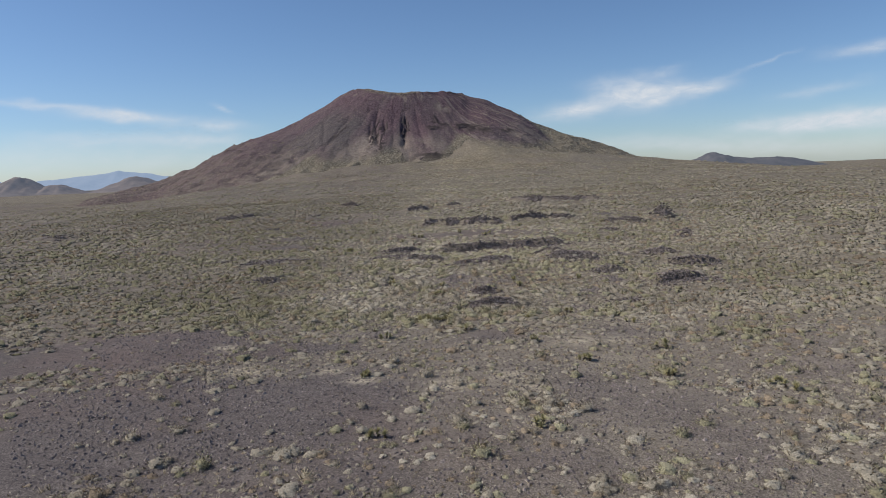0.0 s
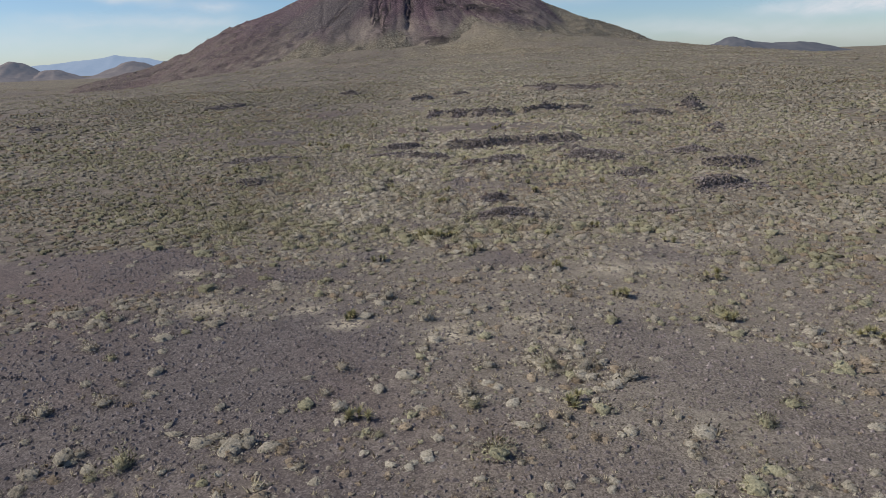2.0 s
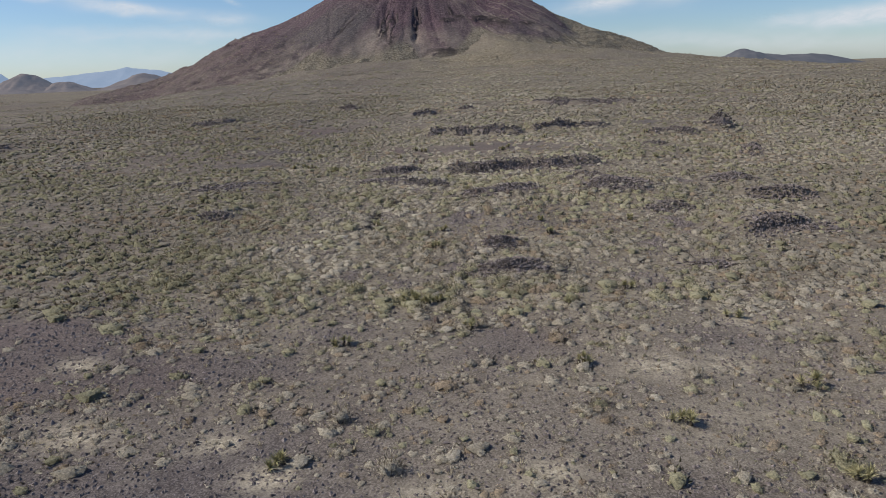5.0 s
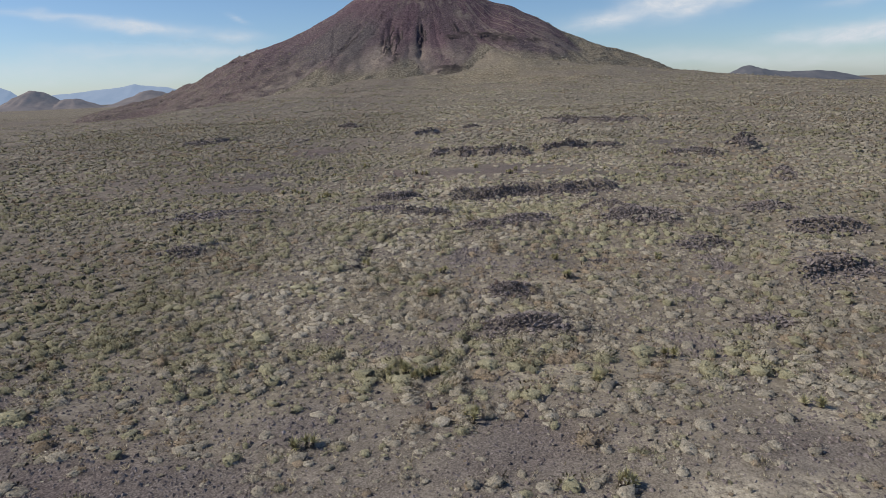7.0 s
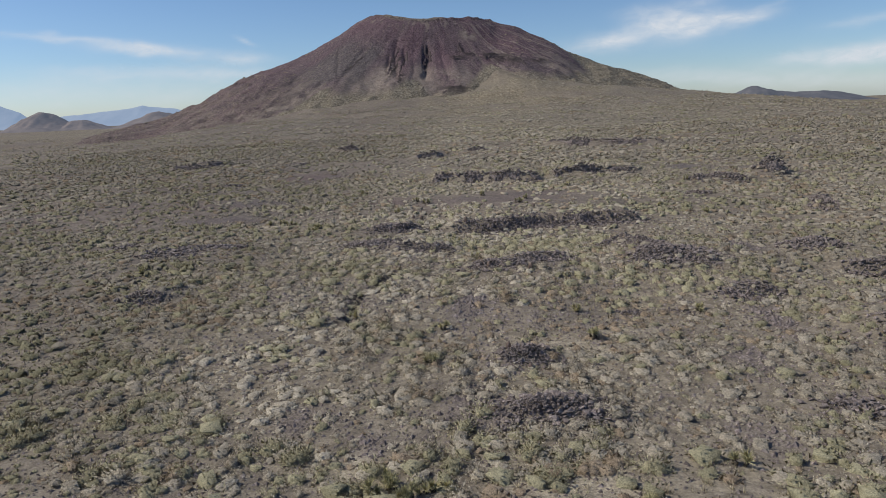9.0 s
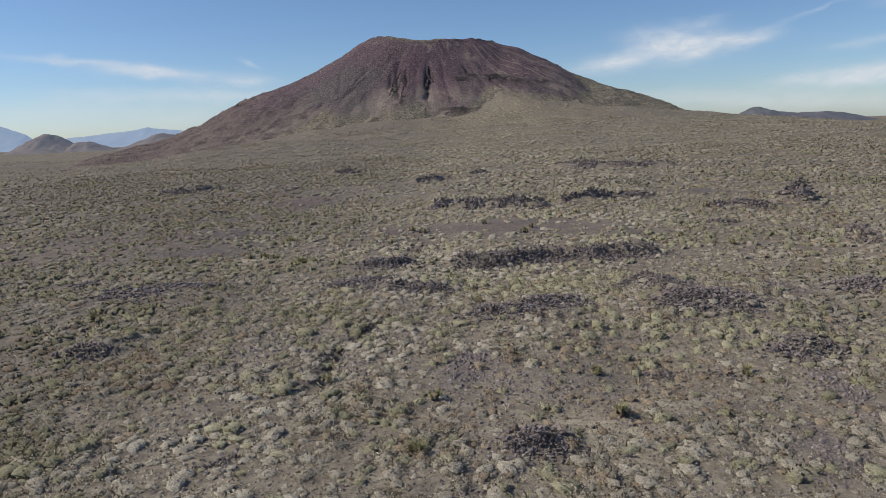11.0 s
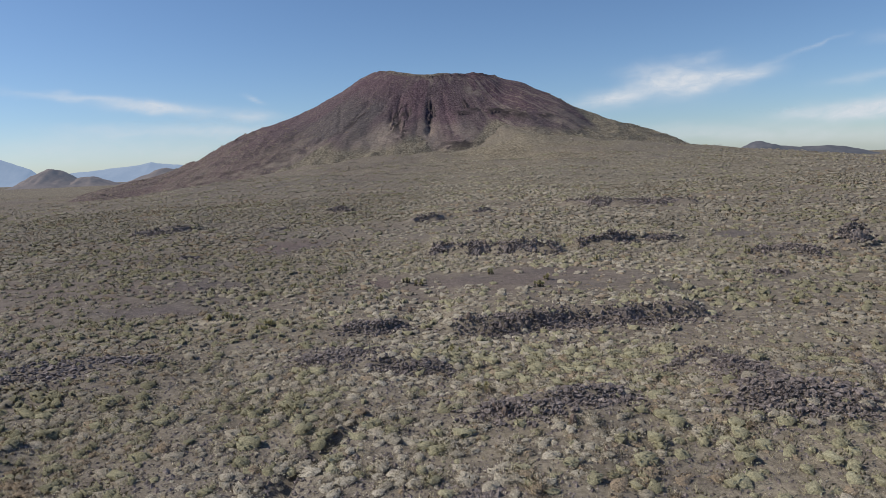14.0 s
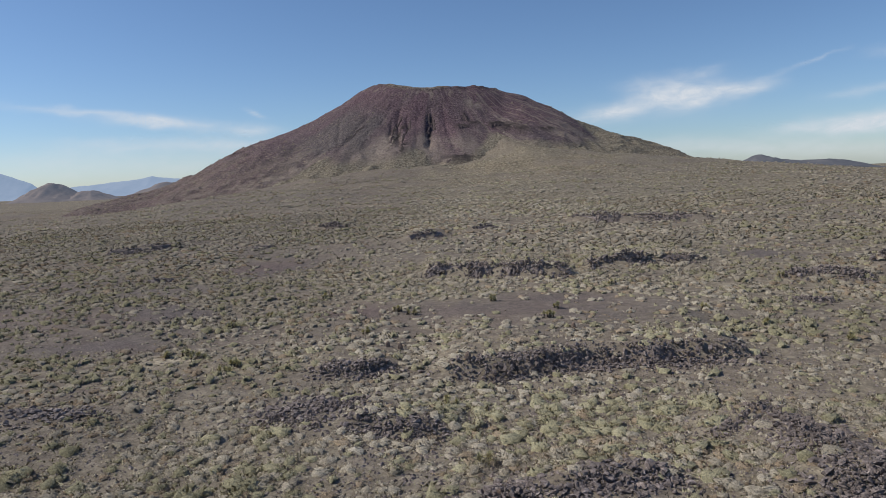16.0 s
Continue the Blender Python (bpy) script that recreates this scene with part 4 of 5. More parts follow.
def build_stones():
    rng = np.random.default_rng(21)
    x, y = scatter_spots(rng, -52, 54, 27, 140, 0.23)
    d = nearest_view(x, y)
    keep = rng.uniform(size=x.size) < np.clip(0.30 + 0.08 * smooth(58, 70, y) + (0.50 + 0.20 * smooth(68, 78, y)) * bare(x, y) + 0.22 * smooth(-0.2, 0.6, fbm(x / 6, y / 5, 51, 2)), 0, 1) * (d < np.minimum(58, y + 4)) * smooth(62, 36, d)
    x, y = x[keep], y[keep]
    size = np.minimum(np.exp(rng.normal(-2.62, 0.45, x.size)), 0.18) * (1 + 0.7 * smooth(68, 78, y) * bare(x, y))
    z = land(x, y) + size * 0.12
    sc = size[:, None] * rng.uniform(0.7, 1.2, (x.size, 3)) * (1, 1, 0.7)
    shapes = []
    for k in range(5):
        co = np.array([(1, 0, -0.3), (-1, 0, -0.3), (0, 1, -0.3), (0, -1, -0.3), (0, 0, 1)], float) + rng.normal(size=(5, 3)) * 0.24
        shapes.append((co, np.array([(0, 2, 4), (2, 1, 4), (1, 3, 4), (3, 0, 4)])))
    which, turn = rng.integers(0, 5, x.size), rng.uniform(0, 6.3, x.size)
    # the larger stones beside the flight are pieces of their own
    near = np.nonzero((np.abs(x) < 11) & (y > 33) & (y < 62))[0]
    own = near[np.argsort(-size[near])[:300]]
    blocks = [mesh_of("stone", co * (1, 1, 0.8), f, LAVA) for co, f in (rock_shape(rng, 9) for _ in range(5))]
    for i in own:
        m = Matrix.Translation((x[i], y[i], z[i])) @ Matrix.Rotation(turn[i], 4, "Z") @ Matrix.Diagonal((*sc[i], 1))
        part("stone", blocks[which[i]], GROUND_SHEET, m)
    rest = np.ones(x.size, bool)
    rest[own] = False
    v, f, _ = spread(shapes, which[rest], np.stack((x, y, z), 1)[rest], turn[rest], sc[rest])
    tagged(new("loose_stones", mesh_of("loose_stones", v, f, STONE)), "small dark volcanic stones strewn over gravel", "stones", kind="stuff")
    # denser fields of broken lava
    x, y = scatter_spots(rng, -42, 46, 72, 137, 0.27)
    keep = rng.uniform(size=x.size) < 0.95 * stony(x, y)
    x, y = x[keep], y[keep]
    size = np.minimum(np.exp(rng.normal(-1.85, 0.38, x.size)), 0.28)
    sc = size[:, None] * rng.uniform(0.7, 1.2, (x.size, 3)) * (1, 1, 0.75)
    small = [rock_shape(rng, 9) for _ in range(6)]
    v, f, _ = spread(small, rng.integers(0, 6, x.size), np.stack((x, y, land(x, y) + size * 0.25), 1), rng.uniform(0, 6.3, x.size), sc)
    tagged(new("lava_rubble", mesh_of("lava_rubble", v, f, STONE)), "fields of broken dark lava rubble", "rubble", kind="stuff")


build_stones()


# ---- plants ----
def soften(co, faces, middle, own_share=0.5):
    """Turns faces outwards and gives each corner a normal between its own and the bush's round form."""
    tri = co[faces]
    own = np.cross(tri[:, 1] - tri[:, 0], tri[:, 2] - tri[:, 0])
    own /= np.linalg.norm(own, axis=1)[:, None] + 1e-9
    out = tri.mean(1) - middle
    out /= np.linalg.norm(out, axis=1)[:, None] + 1e-9
    flip = (own * out).sum(1) < 0
    faces = faces.copy()
    faces[flip] = faces[flip][:, ::-1]
    own[flip] *= -1
    nrm = np.zeros_like(co)
    round_ = co - middle
    round_ /= np.linalg.norm(round_, axis=1)[:, None] + 1e-9
    for k in range(3):
        nrm[faces[:, k]] += own * own_share
    nrm = nrm + round_ * 0.5 + (0, 0, 0.8)
    return faces, nrm / (np.linalg.norm(nrm, axis=1)[:, None] + 1e-9)


def cushion(rng, n, length, width, flat, sides, rings, loose=0.25, core=1.0):
    """A rounded bush about one in radius: a crown of several soft lobes, with small twigs and leaves standing out of it."""
    lobes = rng.normal(size=(7, 3))
    lobes[:, 2] = np.abs(lobes[:, 2]) * 0.8
    lobes /= np.linalg.norm(lobes, axis=1)[:, None]
    swell = rng.uniform(0.16, 0.50, 7)

    def reach(d):
        return 0.40 + (swell * np.exp(-((1 - d @ lobes.T) / 0.16) ** 1.2)).max(1)

    crown = [(0.0, 0.0, 1.0)]
    for k in range(1, rings + 1):
        up, a = (1 - k / rings) * 1.3 - (0.12 if k == rings else 0), (np.arange(sides) + 0.5 * (k % 2)) / sides * 6.283 + rng.normal(0, 0.1, sides)
        crown += list(zip(np.cos(a) * math.cos(up), np.sin(a) * math.cos(up), np.full(sides, math.sin(up))))
    crown = np.array(crown)
    co = crown * (reach(crown) * rng.uniform(0.68, 1.12, len(crown)) * core)[:, None] * (1, 1, flat)
    faces = []
    for i in range(sides):
        j = (i + 1) % sides
        faces.append((0, 1 + i, 1 + j))
        for k in range(rings - 1):
            p, q = 1 + k * sides, 1 + (k + 1) * sides
            faces += [(p + i, q + i, q + j), (p + i, q + j, p + j)]
    m = len(co)
    # the inner crown is tinted darker than the leaves around it
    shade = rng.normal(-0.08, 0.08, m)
    faces = np.array(faces)
    if n:
        d = rng.normal(size=(n, 3))
        d[:, 2] = np.abs(d[:, 2]) * 1.1 - 0.08
        d /= np.linalg.norm(d, axis=1)[:, None]
        p = d * (1, 1, flat) * (reach(d) * rng.uniform(0.75, 1.2 + loose, n))[:, None]
        p[:, 2] = np.maximum(p[:, 2], 0.03)
        out = d * (1, 1, flat) + rng.normal(size=(n, 3)) * 0.5 + (0, 0, 0.25)
        out /= np.linalg.norm(out, axis=1)[:, None]
        side = np.cross(out, rng.normal(size=(n, 3)))
        side /= np.linalg.norm(side, axis=1)[:, None]
        ln, wd = length * rng.uniform(0.5, 1.4, n)[:, None], width * rng.uniform(0.6, 1.2, n)[:, None]
        leaves = np.stack((p - side * wd - out * ln * 0.5, p + side * wd - out * ln * 0.5, p + out * ln * 0.5), 1).reshape(-1, 3)
        co = np.concatenate((co, leaves))
        faces = np.concatenate((faces, np.arange(3 * n).reshape(-1, 3) + m))
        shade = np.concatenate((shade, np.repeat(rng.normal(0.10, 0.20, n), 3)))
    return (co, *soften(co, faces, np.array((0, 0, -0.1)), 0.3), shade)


def grass_tuft(rng, n, width, droop=0.5):
    """A tuft of unit height: thin blades that rise and lean out."""
    a = rng.uniform(0, 6.283, n)
    lean = rng.uniform(0.15, 1.0, n) * droop
    root = np.stack((np.cos(a), np.sin(a), 0 * a), 1) * rng.uniform(0.0, 0.35, n)[:, None]
    tip = root + np.stack((np.cos(a) * lean, np.sin(a) * lean, rng.uniform(0.5, 1.0, n)), 1)
    side = np.stack((-np.sin(a), np.cos(a), 0 * a), 1) * width
    co = np.stack((root - side, root + side, tip), 1).reshape(-1, 3)
    faces, nrm = soften(co, np.arange(3 * n).reshape(-1, 3), np.array((0, 0, -0.3)))
    return co, faces, nrm


PLANT_RNG = np.random.default_rng(11)
KINDS = ("grey", "green", "straw", "rust")
FOLIAGE = {"grey": GREY, "green": GREEN, "straw": STRAW, "rust": RUST}
WORDS = {"grey": ("shrub", "rounded grey-green desert shrubs on dark gravel"), "green": ("shrub", "yellow-green desert shrubs among the grey ones"),
         "straw": ("grass", "tufts of dry straw-coloured grass"), "rust": ("shrub", "low brownish dry desert shrubs")}


CROWN = ((5, 2), (4, 2), (4, 2), (3, 2), (3, 2))  # sides and rings, level by level


def shapes_for(kind, level):
    rng = PLANT_RNG
    n = (58, 13, 5, 2, 1)[level]
    k = (1.0, 1.6, 2.4, 3.0, 3.6)[level]
    if kind == "straw" and level < 3:
        return [grass_tuft(rng, (34, 13, 6)[level], 0.02 * k, 1.0) for _ in range(8)]
    if kind == "green":
        return [cushion(rng, n, 0.20 * k**0.7, 0.050 * k**0.85, 0.85, *CROWN[level], 0.45) for _ in range(8)]
    return [cushion(rng, n, 0.155 * k**0.7, 0.052 * k**0.85, 0.70, *CROWN[level]) for _ in range(8)]


def plant_cover(x, y):
    """How densely plants grow."""
    near = smooth(68, 50, y - 0.12 * np.abs(x))
    c = 1.32 + 0.4 * np.maximum(within(GREEN_ZONES, x, y), within(PALE_ZONES, x, y)) - 0.26 * near + (0.45 + 0.25 * near) * fbm(x / 9, y / 6, 63, 3)
    c = c * np.clip(1.0 + 0.9 * fbm(x / 2.6, y / 2.0, 65, 2), 0.15, 1.3)
    return np.clip(c, 0.03, 1.0) * (1 - 0.93 * bare(x, y)) * (1 - 0.95 * stony(x, y)) * (1 - 0.35 * within(BROWN_ZONES, x, y)) * (1 - 0.45 * thin_bands(x, y))


def kind_of(rng, x, y):
    r = rng.uniform(size=x.size)
    g, s, b = fbm(x / 15, y / 10, 67, 3), fbm(x / 14, y / 9, 69, 3), fbm(x / 13, y / 9, 73, 3)
    pg = np.clip(0.08 + 0.09 * smooth(80, 105, y) * smooth(200, 150, y) + 0.22 * smooth(0.0, 0.6, g) + 0.40 * within(GREEN_ZONES, x, y), 0, 0.6)
    brown = within(BROWN_ZONES, x, y)
    ps = np.clip(0.07 + 0.20 * smooth(0.1, 0.6, s) + 0.15 * smooth(75, 45, y) + 0.2 * brown, 0, 0.4) * (1 - 0.8 * smooth(85, 150, y)) + 0.45 * within(STRAW_ZONES, x, y)
    pr = np.clip(0.07 + 0.25 * smooth(0.1, 0.6, b) + 0.40 * brown, 0, 0.6)
    return np.where(r < pg, 1, np.where(r < pg + ps, 2, np.where(r < pg + ps + pr, 3, 0)))


# bushes that stand alone: place and size
GREY_NEAR = ((-20.2, 45.3, 0.71), (-16.3, 40.7, 0.39), (-16.3, 38.8, 0.76), (-14.8, 39.8, 0.25), (-18.8, 38.2, 0.77), (-19.6, 37.8, 0.43), (-21.7, 37.6, 0.39), (-6, 39.1, 0.5), (-5.4, 41.6, 0.23), (-2.3, 40.5, 0.26), (-8.7, 37.8, 0.22), (-15.2, 34.7, 0.46), (-16.5, 36.7, 0.35), (-6, 33.2, 0.4), (-9.8, 34.8, 0.29), (-8.5, 33.7, 0.35), (-6, 36, 0.22), (-4.1, 35.4, 0.28), (-4.3, 33.5, 0.2), (-12.6, 31.9, 0.3), (-11.3, 33.2, 0.42), (-15.6, 31.8, 0.4), (-9.8, 33.4, 0.35), (-10.2, 31.2, 0.29), (-2.7, 30.3, 0.31), (-16.3, 32.3, 0.29))
GREY_FAR = ((0.5, 38.3, 0.76), (1.7, 41.4, 0.65), (3.4, 35.4, 0.56), (3.5, 34, 0.34), (6.6, 33.7, 0.3), (9.2, 33.1, 0.34), (10.4, 33.5, 0.22), (11.3, 33.2, 0.21), (7.4, 32.1, 0.19), (12.3, 31.2, 0.38), (10.4, 29.9, 0.32), (17.4, 32.3, 0.59), (15.6, 30, 0.48), (23, 49.1, 0.65), (22.2, 46.7, 0.46), (17.2, 38.7, 0.34), (5.3, 43.3, 0.6), (5.1, 40.6, 0.32), (2.5, 33, 0.26), (9.4, 29.6, 0.38), (7.6, 29.7, 0.31), (6.7, 36.3, 0.26), (26.6, 47.5, 0.7), (17.3, 55.3, 0.6), (13, 56.5, 0.6), (-14.1, 71, 1), (-9.4, 72.5, 0.7), (-17.5, 73.8, 0.8), (-9.4, 74, 0.7), (5.4, 74.8, 0.9), (-13.4, 76.8, 0.9), (-22.2, 78, 0.8))
GREEN_SPOTS = ((-13.1, 33.8, 0.87), (-14, 33.1, 0.43), (-3.1, 35.2, 0.35), (-5.4, 29.7, 0.3), (-18.4, 43.9, 0.42), (1.6, 33.5, 0.8), (11.2, 30.3, 0.46), (12.7, 35.3, 0.67), (14.6, 37, 0.64), (16.2, 48.7, 0.82), (25.1, 47.4, 0.75), (-15.5, 71.5, 0.7), (-2.7, 71.5, 0.9), (0.7, 72, 0.9), (4.3, 72.5, 0.9), (-6.3, 72.8, 0.9), (-7.8, 73.8, 0.8), (-11.8, 74.5, 0.6), (-21.3, 74.8, 1), (-21, 75.8, 1.1), (-17.5, 76.8, 1), (-11.7, 76.8, 0.7), (2.3, 77, 0.9), (-23.2, 77.3, 1.3), (-17.4, 79, 0.9), (-0.5, 85, 0.7))
RUST_SPOTS = ((-17.3, 31.1, 0.72), (-15.9, 30.9, 0.57), (5.6, 34.5, 0.42), (1, 30.7, 0.37), (18.6, 35.2, 0.48), (-11.7, 71.3, 0.9), (-16.7, 72, 0.8))


def build_plants():
    rng = np.random.default_rng(31)
    bands = ((0, -36, 38, 28, 132, 0.60, 0, 43), (1, -72, 74, 28, 182, 0.64, 43, 104), (2, -140, 142, 60, 285, 0.92, 104, 205),
             (3, -300, 300, 130, 480, 2.0, 205, 400), (4, -480, 480, 330, 800, 4.0, 400, 720))
    joined = {k: [] for k in KINDS}
    single = []
    for level, x0, x1, y0, y1, step, d0, d1 in bands:
        x, y = scatter_spots(rng, x0, x1, y0, y1, step)
        d = nearest_view(x, y)
        keep = (d >= d0) & (d < d1) & (d < y + 12) & (rng.uniform(size=x.size) < plant_cover(x, y))
        if level == 4:
            keep &= (cone_height(x, y) < land(x, y) + 1) | (rng.uniform(size=x.size) < 0.10 + 0.9 * cone_scrub(x, y) + 0.35 * smooth(-100, -160, x))
        x, y = x[keep], y[keep]
        if level < 3:
            ok = ~(in_outcrop(x, y) & (rng.uniform(size=x.size) < 0.42))
            x, y = x[ok], y[ok]
        kind = kind_of(rng, x, y)
        if level == 2:
            kind = np.where((kind == 2) & (rng.uniform(size=x.size) < 0.4), 0, kind)
        grow = {0: 1.0, 1: 1.05, 2: 1.25, 3: 1.4, 4: 1.6}[level]
        size = np.exp(rng.normal(-0.98, 0.46, x.size) + 0.30 * smooth(52, 70, y) + 0.10 * smooth(85, 110, y) + 0.45 * fbm(x / 7, y / 5, 79, 2)) * grow * np.where(kind == 1, 1.12, 1.0) * np.where(kind == 2, 0.62, 1.0) * np.where(kind == 3, 0.8, 1.0)
        size = np.minimum(size, np.where(kind == 2, 0.36, 0.95) * grow)
        tint = np.clip(0.53 + 0.09 * rng.normal(size=x.size) + 0.20 * fbm(x / 12, y / 9, 77, 2) + 0.14 * fbm(x / 2.5, y / 2.5, 78, 2) - 0.36 * smooth(2, -30, x) - 0.16 * smooth(18, 45, x) + 0.30 * within(PALE_ZONES, x, y) + 0.18 * smooth(64, 52, y) + 0.11 * np.exp(-((x - 4) / 24) ** 2) * smooth(66, 90, y) * smooth(165, 125, y) - 0.08 * smooth(140, 190, y), 0, 1)
        scale = size[:, None] * rng.uniform(0.75, 1.3, (x.size, 3)) * (1, 1, 0.9) if level < 2 else size[:, None] * np.stack((rng.uniform(0.9, 1.8, x.size), rng.uniform(0.8, 1.4, x.size), rng.uniform(0.65, 1.15, x.size)), 1)
        pos = np.stack((x, y, (land(x, y) if level < 4 else np.maximum(land(x, y), cone_height(x, y))) - 0.02), 1)
        turn, which = rng.uniform(0, 6.283, x.size) if level < 2 else rng.normal(0, 0.5, x.size), rng.integers(0, 8, x.size)
        if level == 0:
            mine = (kind != 2) & (np.abs(x - 1) < 8.5) & (size > 0.40) & (y < 112)
            pick = np.nonzero(mine)[0]
            pick = pick[np.unique(np.linspace(0, len(pick) - 1, 205).astype(int))]
            single += [(KINDS[kind[i]], int(which[i]), pos[i], turn[i], scale[i]) for i in pick]
            rest = np.ones(x.size, bool)
            rest[pick] = False
        else:
            rest = np.ones(x.size, bool)
        for k, name in enumerate(KINDS):
            sel = rest & (kind == k)
            if sel.any():
                joined[name].append(spread(shapes_for(name, level), which[sel], pos[sel], turn[sel], scale[sel], tint[sel]))
    # bushes that stand alone on the gravel
    for name, spots in (("grey", GREY_NEAR), ("grey", GREY_FAR), ("green", GREEN_SPOTS), ("rust", RUST_SPOTS)):
        for px, py, r in spots:
            single.append((name, int(rng.integers(8)), np.array((px, py, float(land(px, py)) - 0.02)), rng.uniform(0, 6.3), r * rng.uniform(1.0, 1.25, 3)))
    # low dead tufts and cushions between the bushes
    x, y = scatter_spots(rng, -46, 48, 28, 142, 0.52)
    d = nearest_view(x, y)
    keep = (d < np.minimum(72, y + 10)) & (rng.uniform(size=x.size) < np.clip(0.25 + 0.75 * plant_cover(x, y), 0, 1) * (1 - 0.92 * gravel_cover(x, y)[0]) * (1 - 0.95 * stony(x, y)) * smooth(76, 48, d))
    x, y = x[keep], y[keep]
    low = np.exp(rng.normal(-1.95, 0.35, x.size))
    tint = np.clip(0.45 + 0.22 * rng.normal(size=x.size) + 0.25 * within(PALE_ZONES, x, y), 0, 1)
    kind = np.where(rng.uniform(size=x.size) < 0.5, kind_of(rng, x, y), rng.choice((0, 0, 2, 3), x.size))
    pos = np.stack((x, y, land(x, y) - 0.01), 1)
    small = {"straw": [grass_tuft(rng, 8, 0.09, 1.1) for _ in range(6)]}
    for k, name in enumerate(KINDS):
        shapes = small.get(name) or [cushion(rng, 5, 0.42, 0.15, 0.75, 4, 2, 0.4) for _ in range(6)]
        sel = kind == k
        joined[name].append(spread(shapes, rng.integers(0, 6, sel.sum()), pos[sel], rng.uniform(0, 6.3, sel.sum()), low[sel][:, None] * rng.uniform(0.8, 1.4, (sel.sum(), 3)), tint[sel]))
    for name in KINDS:
        V, Fc, T, N, base = [], [], [], [], 0
        for v, f, t, nn in joined[name]:
            V.append(v), Fc.append(f + base), T.append(t), N.append(nn)
            base += len(v)
        title = {"grey": "grey_shrubs", "green": "green_shrubs", "straw": "dry_grass", "rust": "brown_shrubs"}[name]
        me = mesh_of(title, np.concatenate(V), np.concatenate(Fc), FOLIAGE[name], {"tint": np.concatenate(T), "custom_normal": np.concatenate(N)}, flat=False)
        tagged(new(title, me), WORDS[name][1], WORDS[name][0], kind="stuff")
    # the shrubs nearest to the flight, each a plant of its own
    stem_rng = np.random.default_rng(37)
    meshes = {}
    for name, tone in (("grey", "grey-green"), ("green", "yellow-green"), ("rust", "brownish")):
        meshes[name] = []
        shape_rng = np.random.default_rng(39)
        for k in range(8):
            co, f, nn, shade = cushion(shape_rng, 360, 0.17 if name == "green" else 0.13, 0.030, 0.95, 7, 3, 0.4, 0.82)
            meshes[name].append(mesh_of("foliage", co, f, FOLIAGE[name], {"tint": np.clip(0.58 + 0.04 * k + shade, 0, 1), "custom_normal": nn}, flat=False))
    co, f, nn = grass_tuft(stem_rng, 14, 0.03, 0.8)
    stems = mesh_of("stem", co * (1, 1, 0.6), f, RUST, {"tint": np.full(len(co), 0.1)})
    tones = {"grey": "rounded grey-green desert shrub on dark gravel", "green": "yellow-green desert shrub with loose twigs", "rust": "low brownish dry desert shrub"}
    for name, k, pos, turn, scale in single:
        bush = new("shrub")
        bush.matrix_world = Matrix.Translation(Vector(pos)) @ Matrix.Rotation(turn, 4, "Z") @ Matrix.Diagonal((*scale, 1))
        tagged(bush, tones[name], "shrub", "desert shrubs")
        part("foliage", meshes[name][k], bush, Matrix())
        part("stem", stems, bush, Matrix(), "thin brown woody stems")


build_plants()


# ---- yuccas and cacti ----
YUCCA_LEAF = plant_material("yucca_leaf", (0.20, 0.185, 0.09), (0.37, 0.335, 0.17), (0.56, 0.50, 0.30))
YUCCA_TRUNK = plant_material("yucca_trunk", (0.05, 0.04, 0.03), (0.11, 0.09, 0.065), (0.18, 0.15, 0.11))
CACTUS_SKIN = plant_material("barrel_cactus_skin", (0.16, 0.115, 0.095), (0.25, 0.185, 0.15), (0.36, 0.28, 0.23))


def rosette(rng, n, length, tint):
    """Stiff narrow leaves round one head; each leaf a folded blade."""
    V, Fc, T = [], [], []
    for k in range(n):
        a, up = rng.uniform(0, 6.283), rng.uniform(0.1, 1.5)
        d = np.array((math.cos(a) * math.cos(up), math.sin(a) * math.cos(up), math.sin(up)))
        side = np.cross(d, (0, 0, 1.0))
        side = side / (np.linalg.norm(side) + 1e-6) * 0.020
        ln = length * rng.uniform(0.75, 1.1)
        fold = np.cross(side, d) * 0.5
        b = len(V) * 1
        V += [d * 0.04 - side, d * 0.04 + fold, d * 0.04 + side, d * ln * 0.5 - side * 1.1, d * ln * 0.5 + fold, d * ln * 0.5 + side * 1.1, d * ln]
        Fc += [(b, b + 1, b + 4), (b, b + 4, b + 3), (b + 1, b + 2, b + 5), (b + 1, b + 5, b + 4), (b + 3, b + 4, b + 6), (b + 4, b + 5, b + 6)]
        T += [np.clip(tint + 0.18 * rng.normal() - (0.35 if up < -0.1 else 0), 0, 1)] * 7
    return np.array(V), np.array(Fc), np.array(T)


def tube(points, radii, sides=7):
    """A tapered stem through points."""
    V = []
    for (px, py, pz), r in zip(points, radii):
        for k in range(sides):
            a = 6.2832 * k / sides
            V.append((px + r * math.cos(a), py + r * math.sin(a), pz))
    n = len(points)
    Fc = [(i * sides + k, i * sides + (k + 1) % sides, (i + 1) * sides + (k + 1) % sides, (i + 1) * sides + k) for i in range(n - 1) for k in range(sides)]
    return np.array(V), np.array(Fc)


